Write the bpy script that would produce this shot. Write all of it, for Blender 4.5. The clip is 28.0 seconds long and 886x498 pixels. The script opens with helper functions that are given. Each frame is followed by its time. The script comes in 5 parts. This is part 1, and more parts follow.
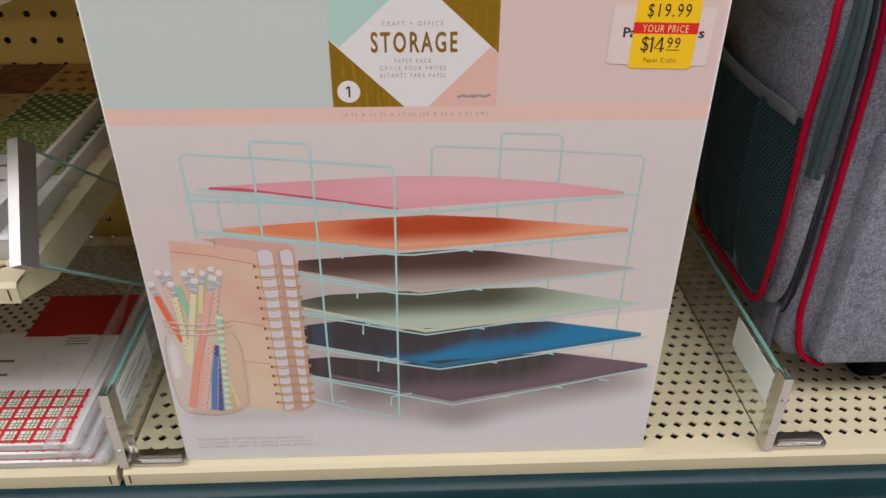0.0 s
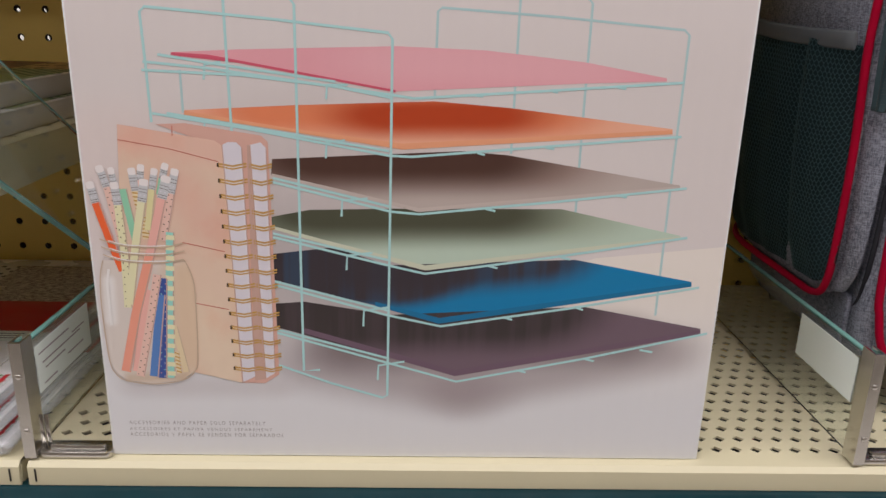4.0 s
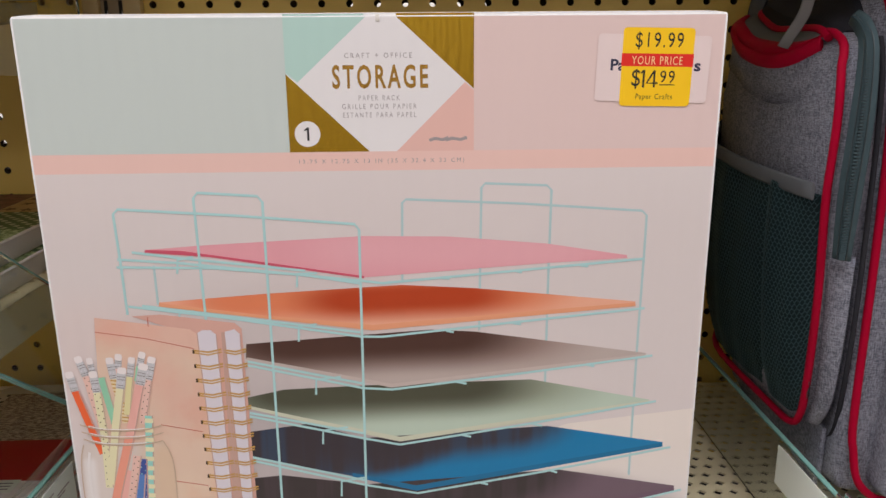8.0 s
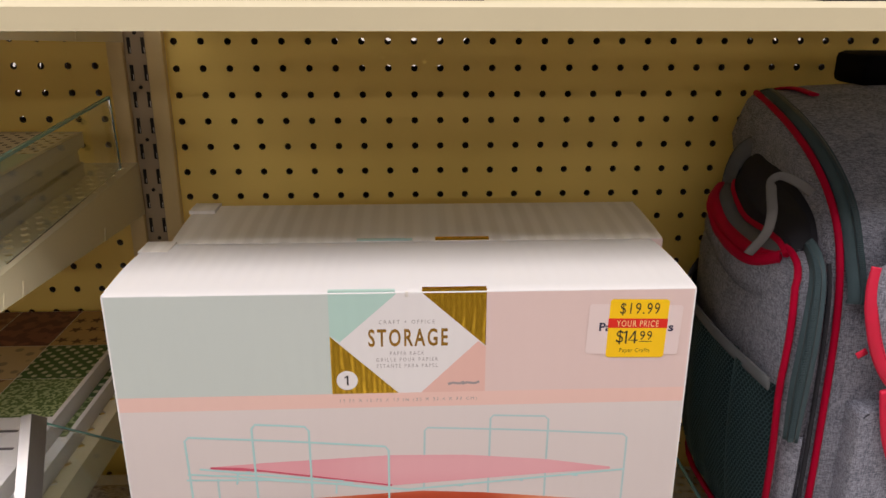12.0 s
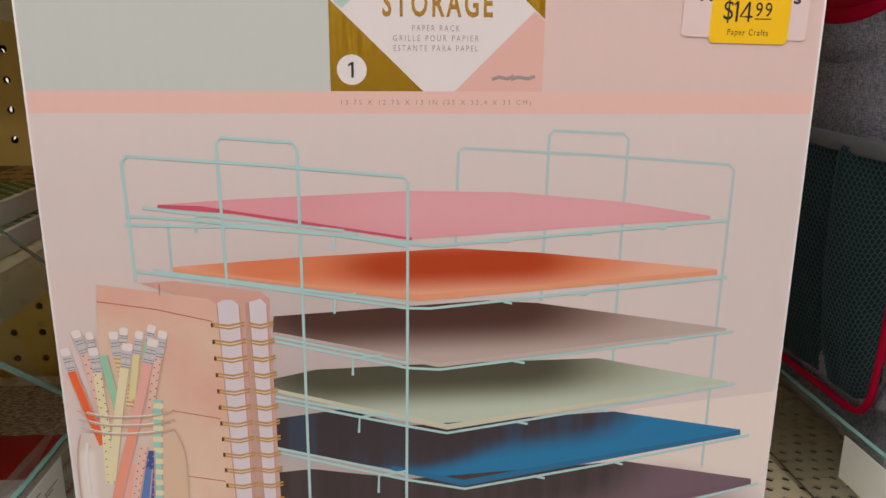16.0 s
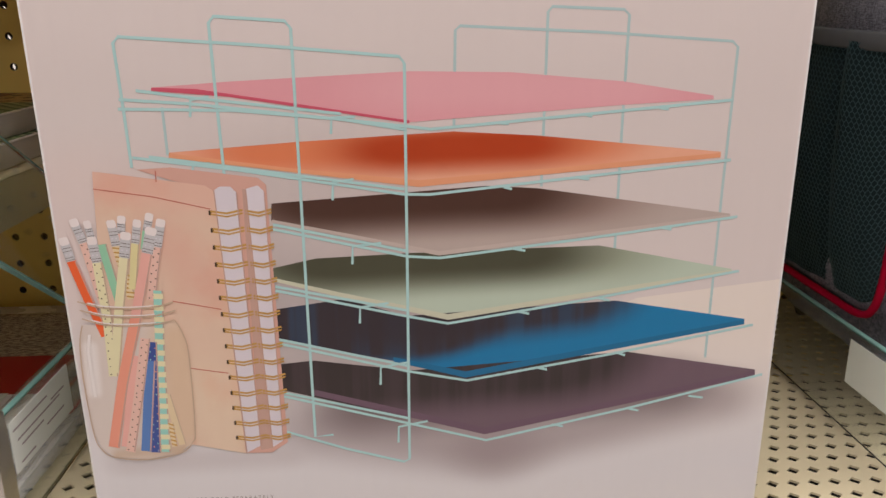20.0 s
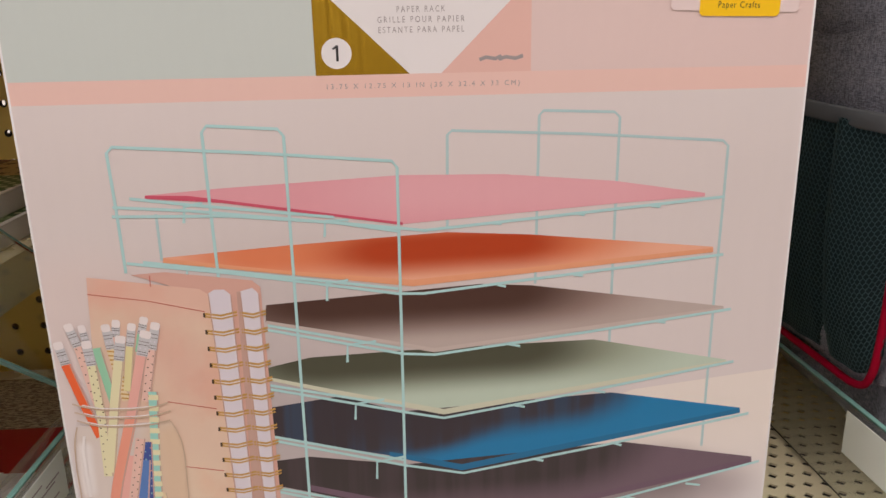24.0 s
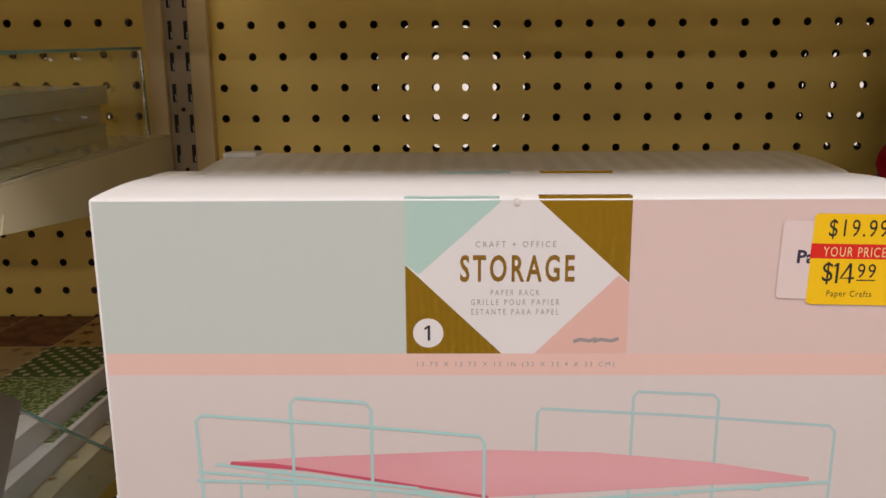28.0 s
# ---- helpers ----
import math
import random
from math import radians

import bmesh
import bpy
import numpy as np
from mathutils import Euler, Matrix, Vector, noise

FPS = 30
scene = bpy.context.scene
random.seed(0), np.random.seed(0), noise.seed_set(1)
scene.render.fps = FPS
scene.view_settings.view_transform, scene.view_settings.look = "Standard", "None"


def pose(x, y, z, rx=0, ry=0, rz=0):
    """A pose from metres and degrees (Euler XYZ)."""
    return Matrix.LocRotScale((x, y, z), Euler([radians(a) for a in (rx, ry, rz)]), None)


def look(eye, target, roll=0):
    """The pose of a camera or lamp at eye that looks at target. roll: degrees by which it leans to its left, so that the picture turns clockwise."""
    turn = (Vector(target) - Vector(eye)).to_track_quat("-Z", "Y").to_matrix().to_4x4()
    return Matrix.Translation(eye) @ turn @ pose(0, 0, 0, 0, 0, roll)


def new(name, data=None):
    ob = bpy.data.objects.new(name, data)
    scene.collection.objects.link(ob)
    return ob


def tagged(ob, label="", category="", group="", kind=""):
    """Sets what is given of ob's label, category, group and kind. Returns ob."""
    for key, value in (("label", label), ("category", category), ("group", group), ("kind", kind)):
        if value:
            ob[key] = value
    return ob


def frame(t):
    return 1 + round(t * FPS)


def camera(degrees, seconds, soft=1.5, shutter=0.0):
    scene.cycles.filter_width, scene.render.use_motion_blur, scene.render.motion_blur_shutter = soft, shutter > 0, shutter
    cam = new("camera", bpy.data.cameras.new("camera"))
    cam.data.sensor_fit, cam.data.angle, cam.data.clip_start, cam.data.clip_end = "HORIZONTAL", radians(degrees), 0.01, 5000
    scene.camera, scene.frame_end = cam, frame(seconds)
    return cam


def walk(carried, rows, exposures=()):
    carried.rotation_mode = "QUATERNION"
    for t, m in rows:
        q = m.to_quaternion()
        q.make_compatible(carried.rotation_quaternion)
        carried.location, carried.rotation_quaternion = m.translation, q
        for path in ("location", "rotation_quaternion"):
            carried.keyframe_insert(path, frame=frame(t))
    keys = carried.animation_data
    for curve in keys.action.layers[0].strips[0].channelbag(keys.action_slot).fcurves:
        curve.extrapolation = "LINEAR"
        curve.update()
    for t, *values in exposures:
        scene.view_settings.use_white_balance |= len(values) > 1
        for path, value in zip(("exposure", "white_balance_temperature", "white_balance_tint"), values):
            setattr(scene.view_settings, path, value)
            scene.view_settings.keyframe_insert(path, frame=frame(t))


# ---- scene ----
cam = camera(60.2, 28.0)
PATH = [
    (0, (0.2048, -0.7619, 1.4557), (0.2800, 0.9327, 0.3961), 0.36),
    (0.5, (0.2035, -0.7595, 1.4529), (0.2771, 0.9473, 0.4131), 0.30),
    (1, (0.2074, -0.7608, 1.4418), (0.2802, 0.9605, 0.4260), 0.24),
    (1.5, (0.2061, -0.7649, 1.4123), (0.2891, 1.0117, 0.4975), 0.39),
    (2, (0.1997, -0.7685, 1.3570), (0.3045, 1.0541, 0.5401), 1.18),
    (2.5, (0.1938, -0.7553, 1.3082), (0.2911, 1.1064, 0.5841), 1.43),
    (4.5, (0.2119, -0.7468, 1.2576), (0.2594, 1.1718, 0.6948), 1.56),
    (5, (0.2089, -0.7456, 1.2509), (0.2451, 1.1822, 0.7196), 1.66),
    (5.5, (0.2218, -0.7488, 1.2395), (0.2553, 1.1856, 0.7326), 1.64),
    (6, (0.2265, -0.7475, 1.2359), (0.2604, 1.1910, 0.7450), 1.38),
    (6.5, (0.2220, -0.7392, 1.2523), (0.2702, 1.2024, 0.7750), 1.01),
    (7, (0.2238, -0.7393, 1.2831), (0.2787, 1.2013, 0.8024), 0.56),
    (7.5, (0.2198, -0.7419, 1.3190), (0.2782, 1.1976, 0.8344), 0.09),
    (8, (0.2256, -0.7356, 1.3427), (0.2858, 1.1953, 0.8248), -0.45),
    (8.5, (0.2214, -0.7353, 1.3644), (0.2912, 1.1762, 0.7802), -0.81),
    (9, (0.2185, -0.7362, 1.3918), (0.2942, 1.1525, 0.7383), -0.79),
    (9.5, (0.2158, -0.7369, 1.4194), (0.2959, 1.1344, 0.7180), -0.57),
    (10, (0.2224, -0.7386, 1.4585), (0.3032, 1.1230, 0.7320), -0.68),
    (10.5, (0.2249, -0.7425, 1.4925), (0.3045, 1.1161, 0.7580), -0.83),
    (11, (0.2200, -0.7487, 1.5354), (0.3099, 1.1117, 0.8067), -0.75),
    (11.5, (0.2145, -0.7700, 1.5852), (0.2932, 1.0966, 0.8713), -0.86),
    (11.6, (0.2107, -0.7720, 1.5893), (0.3016, 1.0936, 0.8743), -0.72),
    (12, (0.2077, -0.7624, 1.5293), (0.2977, 1.1282, 0.8831), 0.14),
    (12.5, (0.2037, -0.7201, 1.4558), (0.3189, 1.1857, 0.8603), 1.16),
    (13, (0.2070, -0.6768, 1.4044), (0.3377, 1.2422, 0.8567), 1.43),
    (13.5, (0.2113, -0.6760, 1.3456), (0.3357, 1.2533, 0.8337), 1.35),
    (15.5, (0.1897, -0.6867, 1.3089), (0.3203, 1.2459, 0.8111), 0.57),
    (16, (0.1860, -0.6878, 1.3069), (0.3166, 1.2435, 0.8040), 0.38),
    (16.5, (0.1846, -0.6891, 1.2968), (0.3102, 1.2400, 0.7844), 0.38),
    (17, (0.1834, -0.6934, 1.2815), (0.3101, 1.2332, 0.7596), 0.40),
    (17.5, (0.1847, -0.6955, 1.2718), (0.3052, 1.2258, 0.7298), 0.36),
    (18, (0.1841, -0.6971, 1.2628), (0.3059, 1.2194, 0.7040), 0.36),
    (18.5, (0.1854, -0.6970, 1.2616), (0.2980, 1.2179, 0.6957), 0.18),
    (19, (0.1806, -0.6969, 1.2681), (0.2850, 1.2123, 0.6818), -0.00),
    (19.5, (0.1831, -0.6966, 1.2627), (0.2863, 1.2141, 0.6810), -0.30),
    (20, (0.1905, -0.6951, 1.2670), (0.2951, 1.2162, 0.6874), -0.51),
    (20.5, (0.1927, -0.6958, 1.2807), (0.3027, 1.2132, 0.6946), -0.73),
    (22.5, (0.1891, -0.6898, 1.2808), (0.2960, 1.2087, 0.6607), -1.32),
    (23, (0.1920, -0.6929, 1.2766), (0.2876, 1.2037, 0.6489), -1.32),
    (23.5, (0.1938, -0.6897, 1.2855), (0.2877, 1.2166, 0.6881), -1.32),
    (24, (0.1929, -0.6845, 1.3065), (0.3070, 1.2361, 0.7603), -1.14),
    (24.5, (0.1939, -0.6775, 1.3472), (0.2982, 1.2636, 0.8765), -0.83),
    (25, (0.1915, -0.6700, 1.3962), (0.2616, 1.2752, 0.9364), -0.84),
    (25.5, (0.1886, -0.6704, 1.4169), (0.2247, 1.2857, 1.0015), -1.25),
    (26, (0.1844, -0.6700, 1.4493), (0.1863, 1.2929, 1.0658), -1.53),
    (26.5, (0.1793, -0.6756, 1.4280), (0.1502, 1.2890, 1.0547), -1.63),
    (27, (0.1832, -0.6758, 1.4240), (0.1411, 1.2890, 1.0527), -1.39),
    (27.5, (0.1792, -0.6690, 1.4332), (0.1368, 1.2937, 1.0514), -0.95),
    (28, (0.1799, -0.6541, 1.4008), (0.1507, 1.3046, 0.9976), -0.33),
]
# seconds, stops, kelvin, tint
EXPOSURE = [(0, 0.10, 6150, 11), (5, 0.12, 6150, 12), (8, 0.24, 6200, 13), (11, 0.22, 6500, 15), (11.6, 0.20, 6500, 15), (12.2, 0.18, 6450, 15), (13, 0.17, 6450, 14), (17, 0.13, 6600, 16), (23, 0.14, 6600, 16), (25, 0.25, 6600, 16), (26, 0.18, 6600, 15), (28, 0.17, 6550, 15)]
walk(cam, [(t, look(eye, target, roll)) for t, eye, target, roll in PATH], EXPOSURE)

# ---- light ----
world = bpy.data.worlds.new("store")
scene.world = world
world.use_nodes = True
world.node_tree.nodes["Background"].inputs[0].default_value = (0.9, 0.95, 1.0, 1)
world.node_tree.nodes["Background"].inputs[1].default_value = 0.15


def strip_light(x, y, z, long, wide, watts, colour):
    lamp = bpy.data.lights.new("strip_light", "AREA")
    lamp.shape, lamp.size, lamp.size_y, lamp.energy, lamp.color = "RECTANGLE", long, wide, watts, colour
    ob = new("strip_light", lamp)
    ob.matrix_world = pose(x, y, z, 0, 0, 0)
    return ob


WARM = (1.0, 0.94, 0.91)
strip_light(0.2, -1.25, 3.15, 8.0, 0.9, 121, WARM)
strip_light(0.2, -4.6, 3.15, 8.0, 0.6, 36, WARM)
strip_light(0.2, -7.6, 3.15, 8.0, 0.6, 122, WARM)
strip_light(0.2, 2.0, 3.15, 8.0, 0.4, 160, WARM)

# ---- helpers for meshes ----


def shader(name, colour, rough=0.5, metal=0.0, spec=0.5):
    m = bpy.data.materials.new(name)
    m.use_nodes = True
    b = m.node_tree.nodes["Principled BSDF"]
    b.inputs["Base Color"].default_value = (*colour, 1)
    b.inputs["Roughness"].default_value = rough
    b.inputs["Metallic"].default_value = metal
    b.inputs["Specular IOR Level"].default_value = spec
    return m


def worn(name, colour, rough=0.5, metal=0.0, scale=60.0, amount=0.12, fine=900.0, bump=0.15, spec=0.5):
    """A surface with blotches, grain and fine relief."""
    m = shader(name, colour, rough, metal, spec)
    t = m.node_tree
    b = t.nodes["Principled BSDF"]
    at = t.nodes.new("ShaderNodeTexCoord")
    big, small = t.nodes.new("ShaderNodeTexNoise"), t.nodes.new("ShaderNodeTexNoise")
    big.inputs["Scale"].default_value, small.inputs["Scale"].default_value = scale, fine
    big.inputs["Detail"].default_value = 4
    mixed = t.nodes.new("ShaderNodeMath")
    mixed.operation = "MULTIPLY_ADD"
    mixed.inputs[1].default_value, mixed.inputs[2].default_value = amount * 2, 1 - amount
    t.links.new(at.outputs["Object"], big.inputs["Vector"])
    t.links.new(at.outputs["Object"], small.inputs["Vector"])
    t.links.new(big.outputs["Fac"], mixed.inputs[0])
    tone = t.nodes.new("ShaderNodeVectorMath")
    tone.operation = "SCALE"
    tone.inputs[0].default_value = colour
    t.links.new(mixed.outputs[0], tone.inputs["Scale"])
    t.links.new(tone.outputs[0], b.inputs["Base Color"])
    rr = t.nodes.new("ShaderNodeMath")
    rr.operation = "MULTIPLY_ADD"
    rr.inputs[1].default_value, rr.inputs[2].default_value = 0.2, rough - 0.1
    t.links.new(big.outputs["Fac"], rr.inputs[0])
    t.links.new(rr.outputs[0], b.inputs["Roughness"])
    if bump:
        bp = t.nodes.new("ShaderNodeBump")
        bp.inputs["Strength"].default_value, bp.inputs["Distance"].default_value = bump, 0.0006
        t.links.new(small.outputs["Fac"], bp.inputs["Height"])
        t.links.new(bp.outputs[0], b.inputs["Normal"])
    return m


def printed(name, colour, rough=0.36):
    """Glossy print over corrugated board: faint upright ripples in the gloss."""
    m = shader(name, colour, rough, 0, 0.5)
    t = m.node_tree
    b = t.nodes["Principled BSDF"]
    at, wave, bp = t.nodes.new("ShaderNodeTexCoord"), t.nodes.new("ShaderNodeTexWave"), t.nodes.new("ShaderNodeBump")
    wave.bands_direction = "X"
    wave.inputs["Scale"].default_value, wave.inputs["Distortion"].default_value, wave.inputs["Detail"].default_value = 34, 2.0, 2
    wave.inputs["Detail Scale"].default_value = 0.6
    bp.inputs["Strength"].default_value, bp.inputs["Distance"].default_value = 0.16, 0.0006
    t.links.new(at.outputs["Object"], wave.inputs["Vector"])
    t.links.new(wave.outputs["Fac"], bp.inputs["Height"])
    t.links.new(bp.outputs[0], b.inputs["Normal"])
    return m


def sprayed(name, base, sprays=(), rough=0.36, rise=None, blotch=0.0, streak=False, wide=1.0):
    """A print of one ink with soft sprays of others along lines: (colour, from, to, full, gone, strength). wide: how much further they fade sideways. rise: (upper colour, a, b)."""
    m = printed(name, base, rough)
    t = m.node_tree
    at, cut, flatten = t.nodes.new("ShaderNodeTexCoord"), t.nodes.new("ShaderNodeSeparateXYZ"), t.nodes.new("ShaderNodeVectorMath")
    flatten.operation = "MULTIPLY"
    flatten.inputs[1].default_value = (1 / wide, 0, 1)
    t.links.new(at.outputs["Object"], cut.inputs[0])
    t.links.new(at.outputs["Object"], flatten.inputs[0])

    def mixed(colour, amount, below):
        mx = t.nodes.new("ShaderNodeMix")
        mx.data_type = "RGBA"
        if isinstance(below, tuple):
            mx.inputs[6].default_value = (*below, 1)
        else:
            t.links.new(below, mx.inputs[6])
        mx.inputs[7].default_value = (*colour, 1)
        t.links.new(amount, mx.inputs[0])
        return mx.outputs[2]

    def fade(value, a, b, top, bottom):
        rg = t.nodes.new("ShaderNodeMapRange")
        rg.interpolation_type = "SMOOTHSTEP"
        for k, v in zip(("From Min", "From Max", "To Min", "To Max"), (a, b, top, bottom)):
            rg.inputs[k].default_value = v
        t.links.new(value, rg.inputs["Value"])
        return rg.outputs[0]

    def noise(scale, detail):
        mp, nz = t.nodes.new("ShaderNodeMapping"), t.nodes.new("ShaderNodeTexNoise")
        mp.inputs["Scale"].default_value = scale
        nz.inputs["Scale"].default_value, nz.inputs["Detail"].default_value = 1.0, detail
        t.links.new(at.outputs["Object"], mp.inputs["Vector"])
        t.links.new(mp.outputs[0], nz.inputs["Vector"])
        return nz.outputs["Fac"]

    ink = base
    if rise:
        ink = mixed(rise[0], fade(cut.outputs["Z"], rise[1], rise[2], 0.0, 1.0), ink)
    for colour, a, b, full, gone, strength in sprays:
        a, b = Vector((a[0] / wide, 0, 1 + a[1])), Vector((b[0] / wide, 0, 1 + b[1]))
        d = b - a
        rel, dot, gain, scl, left, size = (t.nodes.new("ShaderNodeVectorMath") for _ in range(6))
        rel.operation, dot.operation, scl.operation, left.operation, size.operation = "SUBTRACT", "DOT_PRODUCT", "SCALE", "SUBTRACT", "LENGTH"
        t.nodes.remove(gain)
        gain = t.nodes.new("ShaderNodeMath")
        gain.operation, gain.use_clamp = "MULTIPLY", True
        rel.inputs[1].default_value, dot.inputs[1].default_value, gain.inputs[1].default_value, scl.inputs[0].default_value = a, d, 1 / max(d.length_squared, 1e-9), d
        for p, q in ((flatten.outputs[0], rel.inputs[0]), (rel.outputs[0], dot.inputs[0]), (dot.outputs["Value"], gain.inputs[0]), (gain.outputs[0], scl.inputs["Scale"]), (rel.outputs[0], left.inputs[0]), (scl.outputs[0], left.inputs[1]), (left.outputs[0], size.inputs[0])):
            t.links.new(p, q)
        amount = fade(size.outputs["Value"], full, gone, strength, 0.0)
        if streak:
            mul = t.nodes.new("ShaderNodeMath")
            mul.operation = "MULTIPLY"
            t.links.new(amount, mul.inputs[0])
            t.links.new(fade(noise((170, 1, 7), 2), 0.38, 0.62, 0.86, 1.0), mul.inputs[1])
            amount = mul.outputs[0]
        ink = mixed(colour, amount, ink)
    if blotch:
        tone = t.nodes.new("ShaderNodeMix")
        tone.data_type, tone.blend_type = "RGBA", "MULTIPLY"
        tone.inputs[7].default_value = (1.0, 0.72, 0.66, 1)
        t.links.new(ink, tone.inputs[6]) if not isinstance(ink, tuple) else None
        t.links.new(fade(noise((45, 1, 38), 4), 0.42, 0.68, 0.0, blotch), tone.inputs[0])
        ink = tone.outputs[2]
    if not isinstance(ink, tuple):
        t.links.new(ink, t.nodes["Principled BSDF"].inputs["Base Color"])
    return m


def thing(name, at, label, category, group="", kind=""):
    ob = new(name)
    ob.empty_display_size = 0.02
    ob.location = at
    return tagged(ob, label, category, group, kind)


def part(name, bm, material, parent=None, label=""):
    data = bpy.data.meshes.new(name)
    bm.to_mesh(data)
    bm.free()
    return hang(name, data, material, parent, label)


def hang(name, data, material, parent=None, label=""):
    if material and not data.materials:
        data.materials.append(material)
    ob = new(name, data)
    if parent:
        ob.parent = parent
        if parent.type == "EMPTY":
            ob.matrix_parent_inverse = Matrix.Translation(-parent.location)
    if label:
        tagged(ob, label)
    return ob


def block(x0, x1, y0, y1, z0, z1, bevel=0.0, seg=2):
    bm = bmesh.new()
    bmesh.ops.create_cube(bm, size=1)
    for v in bm.verts:
        v.co = ((x0 + x1) / 2 + v.co.x * (x1 - x0), (y0 + y1) / 2 + v.co.y * (y1 - y0), (z0 + z1) / 2 + v.co.z * (z1 - z0))
    if bevel:
        bmesh.ops.bevel(bm, geom=bm.edges[:], offset=bevel, segments=seg, profile=0.5, affect="EDGES")
        smooth(bm)
    return bm


def smooth(bm):
    for f in bm.faces:
        f.smooth = True
    for e in bm.edges:
        if len(e.link_faces) == 2 and e.calc_face_angle(0) > 0.6:
            e.smooth = False


def prism(points, axis, a, b, bevel=0.0):
    """A solid from an outline. axis 'y': outline in x, z; 'x': outline in y, z; 'z': outline in x, y."""
    put = {"y": lambda p, d: (p[0], d, p[1]), "x": lambda p, d: (d, p[0], p[1]), "z": lambda p, d: (p[0], p[1], d)}[axis]
    bm = bmesh.new()
    one, two = [bm.verts.new(put(p, a)) for p in points], [bm.verts.new(put(p, b)) for p in points]
    bm.faces.new(one)
    bm.faces.new(two[::-1])
    for i in range(len(points)):
        j = (i + 1) % len(points)
        bm.faces.new((one[j], one[i], two[i], two[j]))
    bmesh.ops.recalc_face_normals(bm, faces=bm.faces[:])
    if bevel:
        bmesh.ops.bevel(bm, geom=bm.edges[:], offset=bevel, segments=2, profile=0.5, affect="EDGES")
        smooth(bm)
    return bm


def rounded(u0, u1, v0, v1, r, n=6):
    pts = []
    for cu, cv, a0 in ((u1 - r, v1 - r, 0), (u0 + r, v1 - r, 90), (u0 + r, v0 + r, 180), (u1 - r, v0 + r, 270)):
        for i in range(n + 1):
            a = radians(a0 + 90 * i / n)
            pts.append((cu + r * math.cos(a), cv + r * math.sin(a)))
    return pts


def curved(points, n=6):
    """A smooth line through points."""
    pts = [Vector(p) for p in points]
    out = []
    for i in range(len(pts) - 1):
        p0, p1, p2, p3 = pts[max(i - 1, 0)], pts[i], pts[i + 1], pts[min(i + 2, len(pts) - 1)]
        for k in range(n):
            t = k / n
            out.append(0.5 * (2 * p1 + (p2 - p0) * t + (2 * p0 - 5 * p1 + 4 * p2 - p3) * t * t + (3 * p1 - p0 - 3 * p2 + p3) * t ** 3))
    return out + [pts[-1]]


def tube(points, r, sides=8, flat=1.0, up=None):
    """A round or flattened cord along a line. up: the way its flat side faces."""
    bm = bmesh.new()
    rings, a = [], None
    for i, p in enumerate(points):
        d = (points[min(i + 1, len(points) - 1)] - points[max(i - 1, 0)]).normalized()
        if up:
            a = d.cross(Vector(up))
        else:
            a = d.orthogonal() if a is None else a - d * a.dot(d)
        a = a.normalized()
        b = a.cross(d)
        rings.append([bm.verts.new(p + a * r * math.cos(2 * math.pi * k / sides) + b * r * flat * math.sin(2 * math.pi * k / sides)) for k in range(sides)])
    for q, w in zip(rings, rings[1:]):
        for k in range(sides):
            f = bm.faces.new((q[k], q[(k + 1) % sides], w[(k + 1) % sides], w[k]))
            f.smooth = True
    bm.faces.new(rings[0][::-1])
    bm.faces.new(rings[-1])
    bmesh.ops.recalc_face_normals(bm, faces=bm.faces[:])
    return bm


def strip(one, two, thick=0.0008, bow=0.0):
    """A band of cloth between two lines, with some thickness; bow: how far its middle stands out."""
    bm = bmesh.new()
    rows = []
    for i, (p, q) in enumerate(zip(one, two)):
        d = one[min(i + 1, len(one) - 1)] - one[max(i - 1, 0)]
        n = d.cross(q - p).normalized()
        if n.x + n.y > 0:
            n = -n
        rows.append([bm.verts.new(v) for v in (p - n * thick, p + n * thick, (p + q) / 2 + n * (thick + bow), q + n * thick, q - n * thick)])
    for a, b in zip(rows, rows[1:]):
        for k in range(5):
            bm.faces.new((a[k], a[(k + 1) % 5], b[(k + 1) % 5], b[k])).smooth = True
    bm.faces.new(rows[0])
    bm.faces.new(rows[-1][::-1])
    bmesh.ops.recalc_face_normals(bm, faces=bm.faces[:])
    return bm


def ribbon(points, width, y):
    """A flat printed line in the plane y, through points (x, z)."""
    bm = bmesh.new()
    pts = [Vector(p) for p in points]
    left, right = [], []
    for i, p in enumerate(pts):
        d = (pts[min(i + 1, len(pts) - 1)] - pts[max(i - 1, 0)]).normalized()
        n = Vector((-d.y, d.x)) * width / 2
        left.append(bm.verts.new((p.x + n.x, y, p.y + n.y)))
        right.append(bm.verts.new((p.x - n.x, y, p.y - n.y)))
    for i in range(len(pts) - 1):
        bm.faces.new((right[i], right[i + 1], left[i + 1], left[i]))
    return bm


def flat(points, y):
    bm = bmesh.new()
    bm.faces.new([bm.verts.new((x, y, z)) for x, z in points])
    bmesh.ops.recalc_face_normals(bm, faces=bm.faces[:])
    if bm.faces[0].normal.y > 0:
        bm.faces[0].normal_flip()
    return bm


